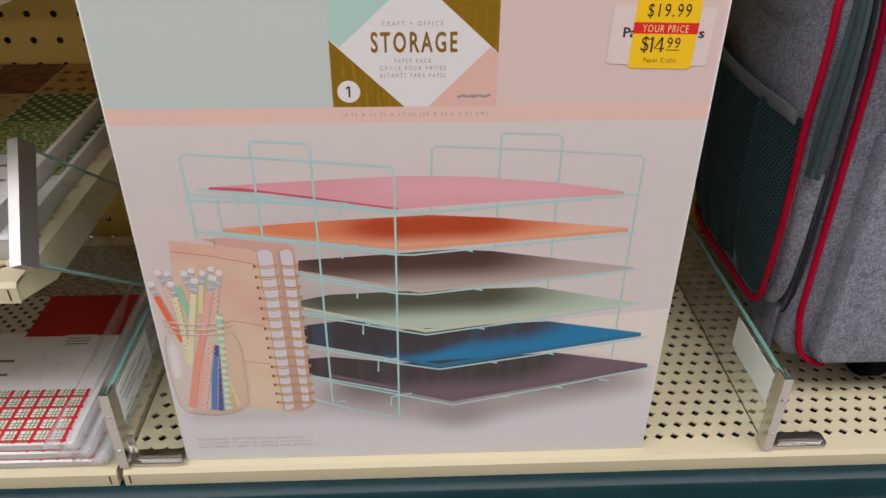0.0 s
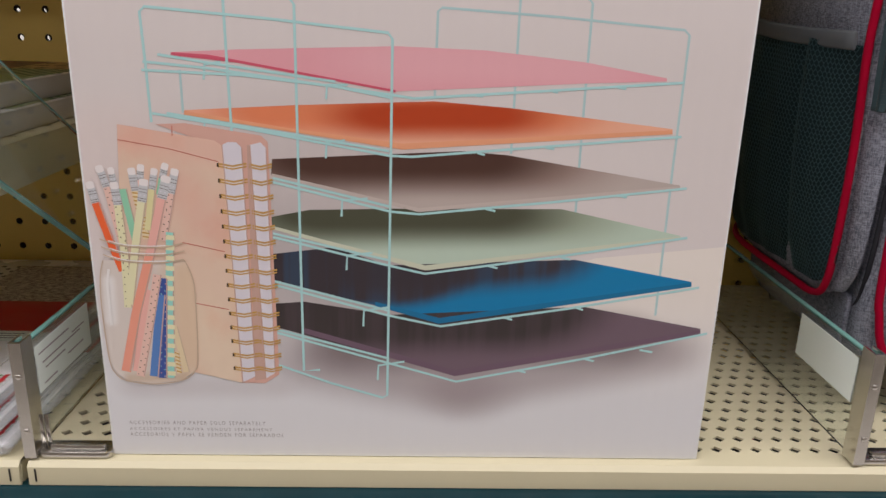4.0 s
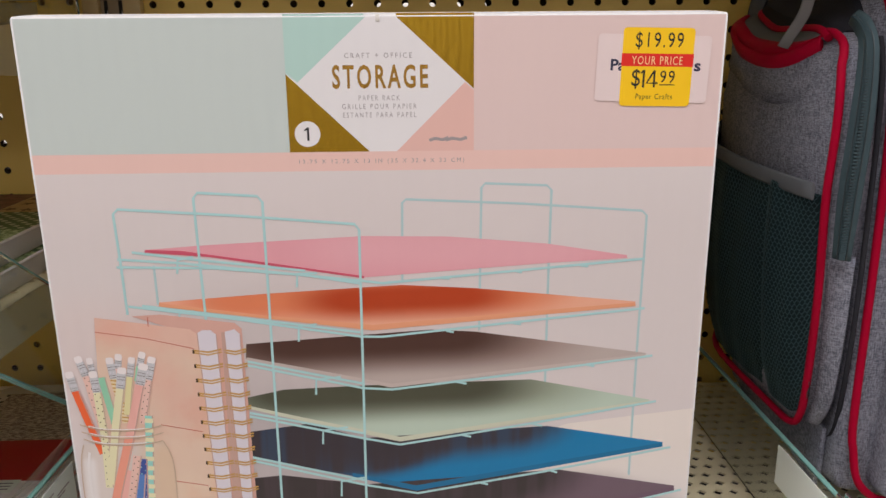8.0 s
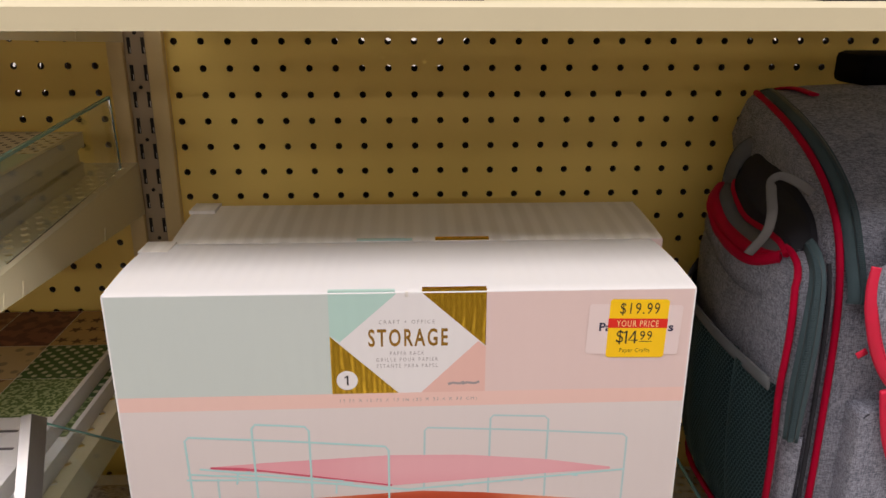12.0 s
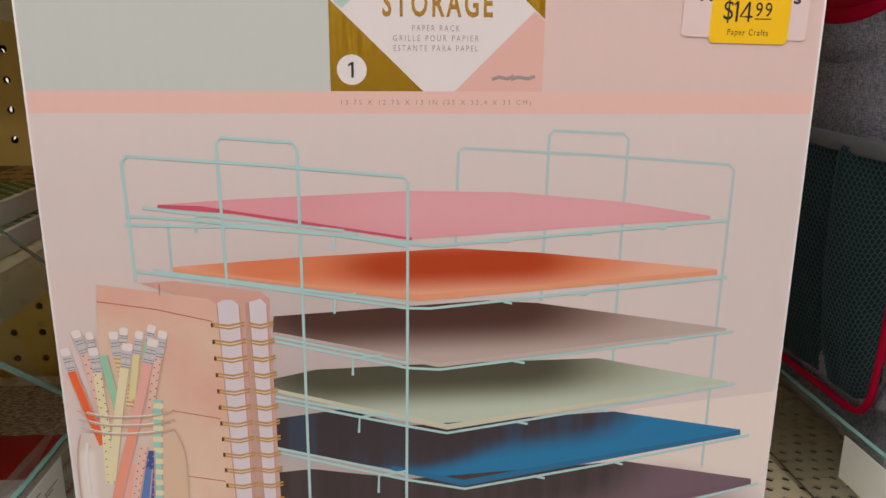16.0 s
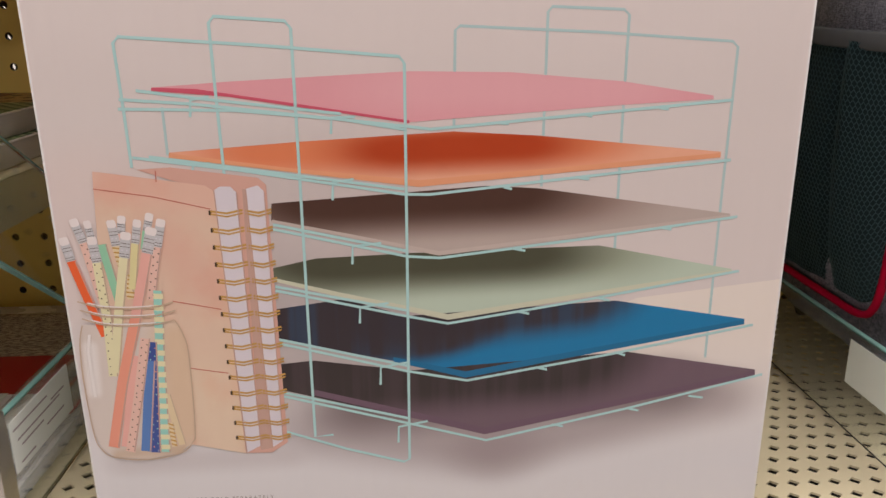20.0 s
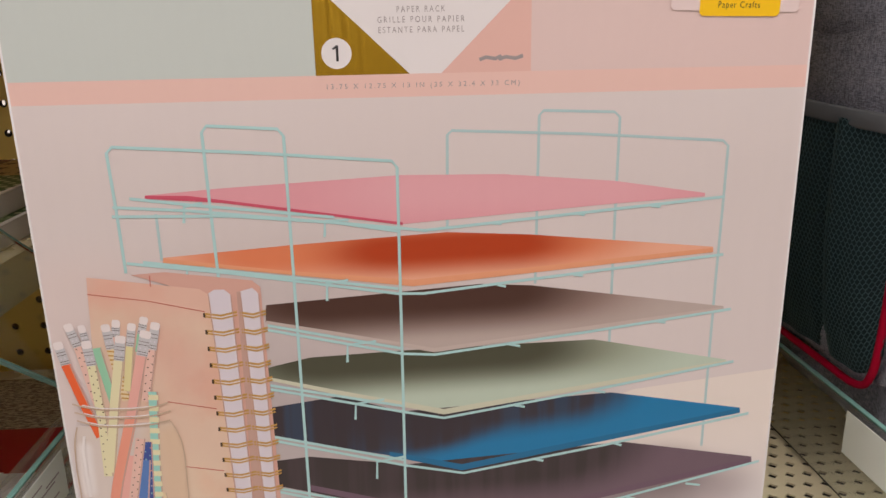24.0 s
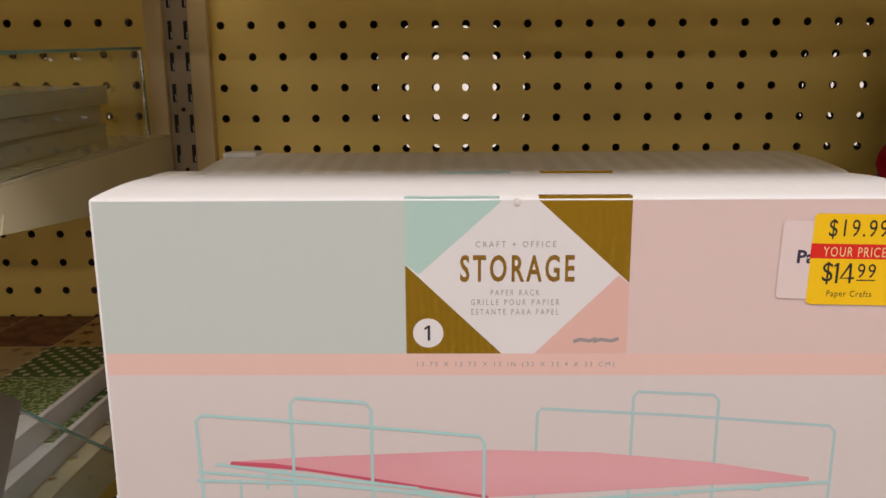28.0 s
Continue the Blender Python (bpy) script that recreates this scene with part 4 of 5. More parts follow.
# price sticker over an older white one
sticker_white = worn("sticker_white", (0.76, 0.63, 0.61), 0.4, 0, 60, 0.02, 400, 0.03)
sticker_yellow = worn("sticker_yellow", (0.93, 0.57, 0.002), 0.42, 0, 60, 0.02, 400, 0.03)
sticker_red = shader("sticker_red", (0.72, 0.02, 0.01), 0.42)
sticker_pale = shader("sticker_pale", (0.85, 0.62, 0.30), 0.42)


def turned(pts, deg, cx, cz):
    c, s = math.cos(radians(deg)), math.sin(radians(deg))
    return [(cx + (x - cx) * c - (z - cz) * s, cz + (x - cx) * s + (z - cz) * c) for x, z in pts]


old = part("old_sticker", prism(turned(rounded(0.3172, 0.3755, 1.3130, 1.3465, 0.002), -1.8, 0.346, 1.330), "y", layer(1), layer(3.2)), sticker_white, box)
lettering("old_word", "Pa", 0.3282, 1.3318, layer(3.6), 0.0075, 0.0058, ink_navy, old, -1, bold=0.03)
lettering("old_word", "s", 0.3693, 1.3302, layer(3.6), 0.0034, 0.0042, ink_navy, old, -1, bold=0.03)
tag = part("price_sticker", prism(turned(rounded(0.3300, 0.3667, 1.3108, 1.3500, 0.0022), -1.2, 0.348, 1.330), "y", layer(1), layer(5)), sticker_yellow, box)
part("red_stripe", flat(turned([(0.3298, 1.3308), (0.3669, 1.3308), (0.3669, 1.3372), (0.3298, 1.3372)], -1.2, 0.348, 1.330), layer(5.5)), sticker_red, tag)
for text, x, z, w, h, m in (("$19.99", 0.3490, 1.3434, 0.0245, 0.0085, ink_black), ("YOUR PRICE", 0.3483, 1.3338, 0.0262, 0.0042, sticker_pale),
                            ("$", 0.3378, 1.3247, 0.0044, 0.0098, ink_black), ("1", 0.3418, 1.3247, 0.0011, 0.0088, ink_black), ("99", 0.3541, 1.3256, 0.0076, 0.0062, ink_black), ("Paper Crafts", 0.3476, 1.3153, 0.0190, 0.0036, ink_black)):
    lettering("price_print", text, x, z, layer(6), w, h, m, tag, -1.2, bold=0.002, spread=1.2)
part("price_print", ribbon([(0.3418, 1.3289), (0.3403, 1.3276)], 0.0009, layer(6)), ink_black, tag)
for stroke in ([(0.3473, 1.3289), (0.3434, 1.3225), (0.3491, 1.3225)], [(0.3473, 1.3289), (0.3473, 1.3203)]):
    part("price_print", ribbon(stroke, 0.0010, layer(6)), ink_black, tag)
part("underline", ribbon([(0.3502, 1.3216), (0.3580, 1.3215)], 0.0005, layer(6)), ink_black, tag)

# ---- glass dividers ----
def divider(name, x, y0, y1, label, foot, card_side):
    root = thing(name, (x, (y0 + y1) / 2, SHELF), label, "shelf divider", "glass shelf dividers")
    pane = part("pane", block(x - 0.0016, x + 0.0016, y0 + 0.003, y1, SHELF + 0.004, SHELF + 0.071), pane_glass, root)
    part("edge", block(x - 0.0017, x + 0.0017, y0 + 0.003, y1, SHELF + 0.0711, SHELF + 0.0726, 0.0004), edge_glass, pane, "green polished glass edge")
    ch = part("channel", prism([(x - 0.0035, y0), (x + 0.0035, y0), (x + 0.0035, y0 + 0.013), (x + 0.002, y0 + 0.013), (x + 0.002, y0 + 0.002), (x - 0.002, y0 + 0.002), (x - 0.002, y0 + 0.013), (x - 0.0035, y0 + 0.013)], "z", SHELF + 0.002, SHELF + 0.076), chrome, root)
    for z in (0.02, 0.055):
        part("rivet", block(x - 0.0015, x + 0.0015, y0 - 0.0008, y0 + 0.001, SHELF + z - 0.0015, SHELF + z + 0.0015, 0.0006), chrome, ch)
    part("foot", prism(rounded(x + 0.003, x + foot, y0 + 0.002, y0 + 0.017, 0.004), "z", SHELF + 0.0008, SHELF + 0.0045, 0.0008), chrome, root, "chrome foot plate")
    part("bracket", prism([(y0 + 0.0135, SHELF + 0.0046), (y0 + 0.0150, SHELF + 0.0046), (y0 + 0.0150, SHELF + 0.022), (y0 + 0.0135, SHELF + 0.024)], "x", x + 0.0035, x + 0.0065, 0.0004), chrome, root)
    part("bar", block(x + 0.010, x + foot - 0.004, y0 + 0.004, y0 + 0.008, SHELF + 0.0046, SHELF + 0.0085, 0.0012), chrome, root)
    cx = x + card_side * 0.0021
    card = part("card", block(cx - 0.0003, cx + 0.0003, y0 + 0.017, y0 + 0.090, SHELF + 0.036, SHELF + 0.066), card_white, root, "white shelf tag card")
    return root, card, cx


left_div, left_card, cx = divider("glass_divider", -0.0195, -0.345, -0.03, "low glass shelf divider with chrome channel and white tag", 0.046, 1)
for k, (a, b) in enumerate(((0.0, 0.62), (0.68, 0.95), (0.05, 0.85), (0.1, 0.5), (0.55, 0.9), (0.05, 0.3))):
    z = SHELF + 0.060 - 0.0045 * (k if k < 2 else k - 0.5)
    y = -0.345 + 0.020
    part("tag_print", block(cx + 0.0003, cx + 0.0005, y + a * 0.065, y + b * 0.065, z - 0.0005, z + 0.0005), ink_soft, left_card)
divider("glass_divider", 0.4805, -0.345, -0.03, "low glass shelf divider with chrome channel and blank tag", 0.050, -1)

steel = worn("brushed_steel", (0.42, 0.41, 0.40), 0.38, 1.0, 40, 0.15, 500, 0.1)
# a divider that has slipped down between the bays
slip = thing("glass_divider", (-0.0505, -0.272, 1.165), "glass shelf divider hanging askew off the shelf edge", "shelf divider", "glass shelf dividers")
T0, ALONG, DOWN = Vector((-0.0525, -0.2826, 1.2416)), Vector((0.165, 0.751, -0.640)), Vector((0.0135, -0.063, -0.053))
SIDE = ALONG.cross(DOWN).normalized()


def slanted(a0, a1, d0, d1, half):
    bm = bmesh.new()
    c = [[bm.verts.new(T0 + ALONG * a + DOWN * q + SIDE * s) for a, q in ((a0, d0), (a1, d0), (a1, d1), (a0, d1))] for s in (-half, half)]
    bm.faces.new(c[0])
    bm.faces.new(c[1][::-1])
    for i in range(4):
        j = (i + 1) % 4
        bm.faces.new((c[0][j], c[0][i], c[1][i], c[1][j]))
    bmesh.ops.recalc_face_normals(bm, faces=bm.faces[:])
    return bm


pane = part("pane", slanted(0.004, 0.28, 0.02, 0.98, 0.0016), pane_glass, slip)
part("edge", slanted(0.004, 0.28, 0, 0.019, 0.0017), edge_glass, pane, "green polished glass edge")
part("edge", slanted(0.004, 0.28, 0.981, 1.0, 0.0017), edge_glass, pane, "green polished glass edge")
part("channel", slanted(-0.014, 0.004, -0.03, 1.03, 0.0038), steel, slip)

# glass divider on the higher left shelf
root = thing("glass_divider", (-0.062, -0.15, 1.36), "tall glass divider standing on the pad shelf", "shelf divider", "glass shelf dividers")
root.rotation_euler.x, root.location.z = radians(3.8), 1.351
pane = part("pane", block(-0.0636, -0.0604, -0.34, -0.047, 1.3615, 1.427), pane_glass, root)
part("edge", block(-0.0637, -0.0603, -0.34, -0.047, 1.4271, 1.4292), edge_glass, pane, "green polished glass edge")
part("edge", block(-0.0637, -0.0603, -0.0469, -0.045, 1.3615, 1.4292), edge_glass, pane, "green polished glass edge")

# ---- backpack ----
def heather(name, dark, light):
    m = shader(name, dark, 0.85, 0, 0.2)
    t = m.node_tree
    b = t.nodes["Principled BSDF"]
    at = t.nodes.new("ShaderNodeTexCoord")
    out = None
    noises = []
    for sc in ((1500, 1500, 240), (300, 300, 1500), (60, 60, 60)):
        mp, nz = t.nodes.new("ShaderNodeMapping"), t.nodes.new("ShaderNodeTexNoise")
        mp.inputs["Scale"].default_value = sc
        nz.inputs["Scale"].default_value, nz.inputs["Detail"].default_value = 1.0, 3
        t.links.new(at.outputs["Object"], mp.inputs["Vector"])
        t.links.new(mp.outputs[0], nz.inputs["Vector"])
        noises.append(nz)
    add = t.nodes.new("ShaderNodeMath")
    add.operation = "ADD"
    t.links.new(noises[0].outputs["Fac"], add.inputs[0])
    t.links.new(noises[1].outputs["Fac"], add.inputs[1])
    ad2 = t.nodes.new("ShaderNodeMath")
    ad2.operation = "MULTIPLY_ADD"
    ad2.inputs[1].default_value = 0.35
    t.links.new(noises[2].outputs["Fac"], ad2.inputs[0])
    t.links.new(add.outputs[0], ad2.inputs[2])
    rng_, mix = t.nodes.new("ShaderNodeMapRange"), t.nodes.new("ShaderNodeMix")
    rng_.inputs["From Min"].default_value, rng_.inputs["From Max"].default_value = 0.95, 1.4
    mix.data_type = "RGBA"
    mix.inputs[6].default_value, mix.inputs[7].default_value = (*dark, 1), (*light, 1)
    t.links.new(ad2.outputs[0], rng_.inputs["Value"])
    t.links.new(rng_.outputs[0], mix.inputs[0])
    t.links.new(mix.outputs[2], b.inputs["Base Color"])
    bp = t.nodes.new("ShaderNodeBump")
    bp.inputs["Strength"].default_value, bp.inputs["Distance"].default_value = 0.4, 0.0005
    t.links.new(add.outputs[0], bp.inputs["Height"])
    t.links.new(bp.outputs[0], b.inputs["Normal"])
    return m


cloth = heather("grey_heather_cloth", (0.105, 0.110, 0.140), (0.32, 0.33, 0.39))
red_cloth = worn("red_piping", (0.40, 0.0006, 0.026), 0.6, 0, 90, 0.15, 1500, 0.3)
strap_red = worn("red_webbing", (0.62, 0.006, 0.045), 0.6, 0, 90, 0.12, 1500, 0.4)
zip_teal = worn("teal_zip_tape", (0.055, 0.086, 0.097), 0.7, 0, 90, 0.12, 1800, 0.4)
zip_teeth = worn("zip_teeth", (0.04, 0.055, 0.06), 0.4, 0, 90, 0.12, 1800, 0.4)
band_cloth = worn("grey_binding", (0.125, 0.133, 0.142), 0.75, 0, 90, 0.1, 1500, 0.4)
grey_web = worn("grey_webbing", (0.17, 0.165, 0.16), 0.75, 0, 90, 0.1, 1500, 0.4)
# dark cloth that paints in the shade of the seam fold and pocket mouth
fold_shade = worn("seam_shade_cloth", (0.03, 0.03, 0.036), 0.85, 0, 60, 0.2, 900, 0.3)
black_cloth = worn("black_cloth", (0.004, 0.004, 0.005), 0.85, 0, 60, 0.2, 900, 0.3)
net_cloth = worn("teal_net", (0.017, 0.034, 0.039), 0.7, 0, 60, 0.2, 900, 0.3)
net_cord = worn("teal_net_cord", (0.058, 0.104, 0.115), 0.6, 0, 60, 0.15, 900, 0.2)
for m in (red_cloth, black_cloth, net_cloth, fold_shade, net_cord, band_cloth, zip_teal):
    m.node_tree.nodes["Principled BSDF"].inputs["Specular IOR Level"].default_value = 0.1

pack = thing("backpack", (0.65, -0.15, SHELF), "grey heather wheeled backpack with red piping and a mesh side pocket", "backpack")
PROFILE = [(-0.012, 1.06), (-0.016, 1.29), (-0.030, 1.355), (-0.060, 1.410), (-0.086, 1.442), (-0.152, 1.427), (-0.204, 1.407), (-0.241, 1.381), (-0.262, 1.350), (-0.273, 1.30),
           (-0.277, 1.21), (-0.279, 1.10), (-0.276, 1.055), (-0.262, 1.040), (-0.12, 1.036), (-0.03, 1.040)]


def loft(outline, steps):
    """A solid from a y, z outline, drawn in towards its middle at each step (x, inset)."""
    cy, cz = sum(p[0] for p in outline) / len(outline), sum(p[1] for p in outline) / len(outline)
    bm = bmesh.new()
    rings = []
    for x, s in steps:
        ring = []
        for y, z in outline:
            v = Vector((y - cy, z - cz))
            v = v * max(0.0, 1 - s / v.length)
            ring.append(bm.verts.new((x, cy + v.x, cz + v.y)))
        rings.append(ring)
    n = len(outline)
    for a, b in zip(rings, rings[1:]):
        for i in range(n):
            bm.faces.new((a[i], a[(i + 1) % n], b[(i + 1) % n], b[i]))
    bm.faces.new(rings[0][::-1])
    bm.faces.new(rings[-1])
    bmesh.ops.recalc_face_normals(bm, faces=bm.faces[:])
    for f in bm.faces:
        f.smooth = True
    return bm


dense = [(p.x, p.y) for p in curved([(*q, 0) for q in PROFILE + PROFILE[:1]], 3)][:-1]
body = part("body", loft(dense, [(0.509, 0.030), (0.508, 0.010), (0.513, 0.001), (0.517, 0.0), (0.56, -0.006), (0.66, -0.010), (0.76, -0.006), (0.80, 0.0), (0.812, 0.012), (0.815, 0.03)]), cloth, pack)


def taper(y, z):
    """The side leans in towards the top and the back."""
    return max(0.0, z - 1.345) * (0.02 + 0.03 * max(0.0, min(1.0, (y + 0.20) / 0.12)))


for v in body.data.vertices:
    if v.co.x < 0.6:
        v.co.x += taper(v.co.y, v.co.z)
front_edge = curved([(0.514 + taper(y, z), y - 0.001, z) for y, z in PROFILE[4:12]] + [(0.5155, -0.2825, 1.075), (0.5195, -0.2845, 1.055), (0.530, -0.2855, 1.043), (0.5435, -0.2850, 1.038)], 5)
part("piping", tube(front_edge, 0.0027), red_cloth, pack)
zip_path = [(y, z) for y, z in PROFILE[4:10]] + [(-0.2745, 1.325)]
zip_path[-2], zip_path[-1] = zip_path[-1], (-0.2745, 1.318)
near = curved([(0.5165 + taper(y, z), y - 0.0022, z + 0.0012) for y, z in zip_path], 6)
far_line = curved([(0.5285 + taper(y, z), y - 0.0062, z + 0.0026) for y, z in zip_path], 6)
main_tape = part("zip_tape", strip(near, far_line, 0.0009, 0.0012), zip_teal, pack)
part("zip_teeth", tube([p.lerp(q, 0.72) + Vector((-0.0004, -0.0016, 0.0004)) for p, q in zip(near, far_line)], 0.0021), zip_teeth, main_tape)
part("zip_seam", tube([p.lerp(q, 0.5) + Vector((-0.0004, -0.0014, 0.0004)) for p, q in zip(near, far_line)], 0.0005, 6), zip_teeth, main_tape)
tooth_data = block(-0.0021, 0.0021, -0.0008, 0.0008, -0.00045, 0.00045)
tooth_mesh = bpy.data.meshes.new("zip_tooth")
tooth_data.to_mesh(tooth_mesh)
tooth_data.free()
tooth_mesh.materials.append(zip_teal)
run = [p.lerp(q, 0.72) + Vector((-0.0004, -0.0034, 0.0006)) for p, q in zip(near, far_line)]
for a, b in zip(run[8:], run[9:]):
    for s in range(4):
        hang("zip_tooth", tooth_mesh, None, main_tape).location = a.lerp(b, s / 4)

# side pocket with its own piping
SIDE_OUT = [(-0.020, 1.085), (-0.015, 1.20), (-0.018, 1.30), (-0.034, 1.337), (-0.075, 1.350), (-0.14, 1.353), (-0.205, 1.350), (-0.246, 1.348), (-0.268, 1.335), (-0.275, 1.30), (-0.272, 1.24),
            (-0.269, 1.18), (-0.261, 1.115), (-0.254, 1.088), (-0.240, 1.077), (-0.20, 1.077), (-0.12, 1.078), (-0.045, 1.077)]
ring = [(p.x, p.y) for p in curved([(*q, 0) for q in SIDE_OUT + SIDE_OUT[:1]], 4)][:-1]


def bulge(y, z):
    """How far the pocket's face stands out at a height."""
    return 0.481 + 0.012 * min(1, max(0, (1.25 - z) / 0.17)) + 0.36 * max(0, (z - 1.327)) - 0.004 * math.sin(math.pi * min(1, max(0, (-y) / 0.27)))


pocket = part("side_pocket", loft(ring, [(0.512, 0.004), (0.500, 0.0), (0.490, 0.0), (0.486, 0.004), (0.483, 0.02), (0.481, 0.06)]), cloth, pack)
for v in pocket.data.vertices:
    if v.co.x < 0.495:
        v.co.x += bulge(v.co.y, v.co.z) - 0.484
front_ring = [(y, z) for y, z in ring if y < -0.232 or z < 1.20]
start = next(i for i, (p, q) in enumerate(zip(front_ring, front_ring[1:] + front_ring[:1])) if (Vector(p) - Vector(q)).length > 0.03)
front_ring = front_ring[start + 1:] + front_ring[:start + 1]
part("piping", tube([Vector((bulge(y, z) - 0.0006, y, z)) for y, z in front_ring], 0.0026), red_cloth, pocket)
# the pocket's mouth sags open: a red-lined front edge, a grey lining, and the piped edge behind it
lip_out = curved([(0.486, -0.096, 1.361), (0.474, -0.118, 1.355), (0.4695, -0.136, 1.349), (0.4685, -0.153, 1.341), (0.469, -0.188, 1.335), (0.4735, -0.217, 1.336), (0.483, -0.240, 1.346)], 6)
lip_low = [p + Vector((0.0012, 0, -0.0095)) for p in lip_out]
part("lining_band", strip(lip_out, lip_low, 0.0011, 0.0012), red_cloth, pocket, "red lining folded over the edge")
back_edge = curved([(0.500, -0.104, 1.365), (0.4935, -0.124, 1.362), (0.4885, -0.146, 1.357), (0.486, -0.172, 1.351), (0.486, -0.207, 1.351), (0.4855, -0.232, 1.350), (0.4845, -0.246, 1.3445)], 6)
part("piping", tube(back_edge, 0.0026), red_cloth, pocket)
inner = [p.lerp(q, 0.42) + Vector((-0.0004, 0, 0.0002)) for p, q in zip(lip_out, back_edge)]
part("lining_band", strip(lip_out, inner, 0.0011, 0.0006), red_cloth, pocket, "red lining folded over the edge")
part("lining", strip([p + Vector((0.0008, 0, -0.0006)) for p in lip_out], [p + Vector((-0.0006, 0, -0.0016)) for p in back_edge], 0.0008), band_cloth, pocket, "grey lining inside the sagging pocket")
part("pocket_edge", strip([p + Vector((0.0008, 0, -0.009)) for p in lip_out], [Vector((bulge(p.y, p.z - 0.03) - 0.0016, p.y, p.z - 0.034)) for p in lip_out], 0.0008), cloth, pocket)
crest = curved([(0.521, -0.080, 1.392), (0.515, -0.112, 1.396), (0.5115, -0.140, 1.392), (0.510, -0.175, 1.389), (0.509, -0.210, 1.380), (0.509, -0.232, 1.368), (0.507, -0.247, 1.350)], 6)
# a dark sheet laid where only shade lies behind the pocket
part("mouth_shade", strip([p + Vector((0.001, 0, 0.002)) for p in back_edge], crest, 0.0008, -0.004), fold_shade, pocket, "dark sheet painted as the shade behind the pocket")
zip_line = [(-0.2525, 1.3520), (-0.264, 1.346), (-0.2755, 1.336), (-0.2810, 1.30), (-0.2785, 1.25), (-0.2760, 1.209)]
near = curved([(bulge(y, z) + 0.0028, y - 0.001, z + 0.001) for y, z in zip_line], 6)
wide = [(-0.2575, 1.3610), (-0.271, 1.355), (-0.283, 1.339), (-0.288, 1.30), (-0.286, 1.25), (-0.2830, 1.209)]
far_line = curved([(0.4955, y, z) for y, z in wide], 6)
tape = part("zip_tape", strip(near, far_line, 0.0008, 0.0012), zip_teal, pocket)
middle = [p.lerp(q, 0.5) + Vector((-0.0010, -0.0018, 0)) for p, q in zip(near, far_line)]
part("zip_teeth", tube(middle, 0.0013), zip_teeth, tape)
for s in (0.26, 0.74):
    part("zip_seam", tube([p.lerp(q, s) + Vector((-0.0006, -0.0012, 0)) for p, q in zip(near, far_line)], 0.0005, 6), zip_teeth, tape)
tooth = None
for k in range(0, len(middle) - 1):
    for s in (0.0, 0.25, 0.5, 0.75):
        p = middle[k].lerp(middle[k + 1], s)
        if tooth is None:
            tooth = part("zip_tooth", block(-0.0019, 0.0019, -0.0010, 0.0010, -0.0005, 0.0005), zip_teal, tape)
            first = tooth
        else:
            tooth = hang("zip_tooth", first.data, None, tape)
        tooth.location = p + Vector((-0.0005, -0.0009, 0))
gusset = [(-0.2665, 1.209), (-0.2655, 1.15), (-0.2605, 1.105), (-0.250, 1.084)]
part("gusset", strip(curved([(bulge(y, z) + 0.0055, y - 0.001, z) for y, z in gusset], 5), curved([(0.5015, y - 0.012, z + 0.001) for y, z in gusset], 5), 0.0014, 0.0015), cloth, pocket)
part("seam_fold", tube(curved([(0.5055, -0.2660, 1.345), (0.505, -0.2745, 1.320), (0.5045, -0.2795, 1.26), (0.506, -0.279, 1.16), (0.5085, -0.270, 1.09), (0.512, -0.255, 1.07)], 6), 0.0017), fold_shade, pocket)
part("pull_tab", tube(curved([(0.5075, -0.226, 1.386), (0.499, -0.222, 1.392), (0.488, -0.217, 1.397), (0.478, -0.221, 1.395), (0.4735, -0.232, 1.387), (0.472, -0.240, 1.375), (0.4705, -0.239, 1.360), (0.466, -0.231, 1.345), (0.465, -0.226, 1.339)], 6), 0.0037, 8, 0.16, (0.35, 1, 0.25)), grey_web, pack, "folded grey webbing loop")

# mesh pouch on the side pocket
net = bmesh.new()
cols, lines = 60, 18
grid = []
for i in range(cols + 1):
    y = -0.030 - 0.2345 * i / cols
    col = []
    for j in range(lines + 1):
        top_z = 1.268 - 0.020 * i / cols
        low_z = 1.086 + 0.022 * max(0.0, (-y - 0.240) / 0.0245) ** 2
        z = low_z + (top_z - low_z) * j / lines
        fold = 0.0030 * math.sin(y * 75) * (0.3 + 0.7 * j / lines) + 0.0015 * math.sin(y * 190 + z * 20) - 0.0085 * math.exp(-((y + 0.208 - 0.05 * (1.17 - z)) / 0.006) ** 2) + 0.0035 * math.exp(-((y + 0.225 - 0.05 * (1.17 - z)) / 0.008) ** 2)
        col.append(net.verts.new((bulge(y, z) - 0.0008 - 0.0045 * min(1, (cols - i) / 7, j / 3) - 0.008 * math.sin(math.pi * i / cols) * math.sin(math.pi * 0.85 * j / lines) - fold * 0.6, y, z)))
    grid.append(col)
for i in range(cols):
    for j in range(lines):
        net.faces.new((grid[i][j], grid[i + 1][j], grid[i + 1][j + 1], grid[i][j + 1])).smooth = True
net_shape = [[v.co.copy() for v in col] for col in grid]
pouch = part("mesh_pouch", net, net_cloth, pack, "dark teal mesh pouch")


def on_net(a, b):
    a, b = min(max(a, 0), 0.9999) * cols, min(max(b, 0), 0.9999) * lines
    i, j = int(a), int(b)
    fa, fb = a - i, b - j
    p = net_shape[i][j].lerp(net_shape[i + 1][j], fa).lerp(net_shape[i][j + 1].lerp(net_shape[i + 1][j + 1], fa), fb)
    return p + Vector((-0.0007, 0, 0))


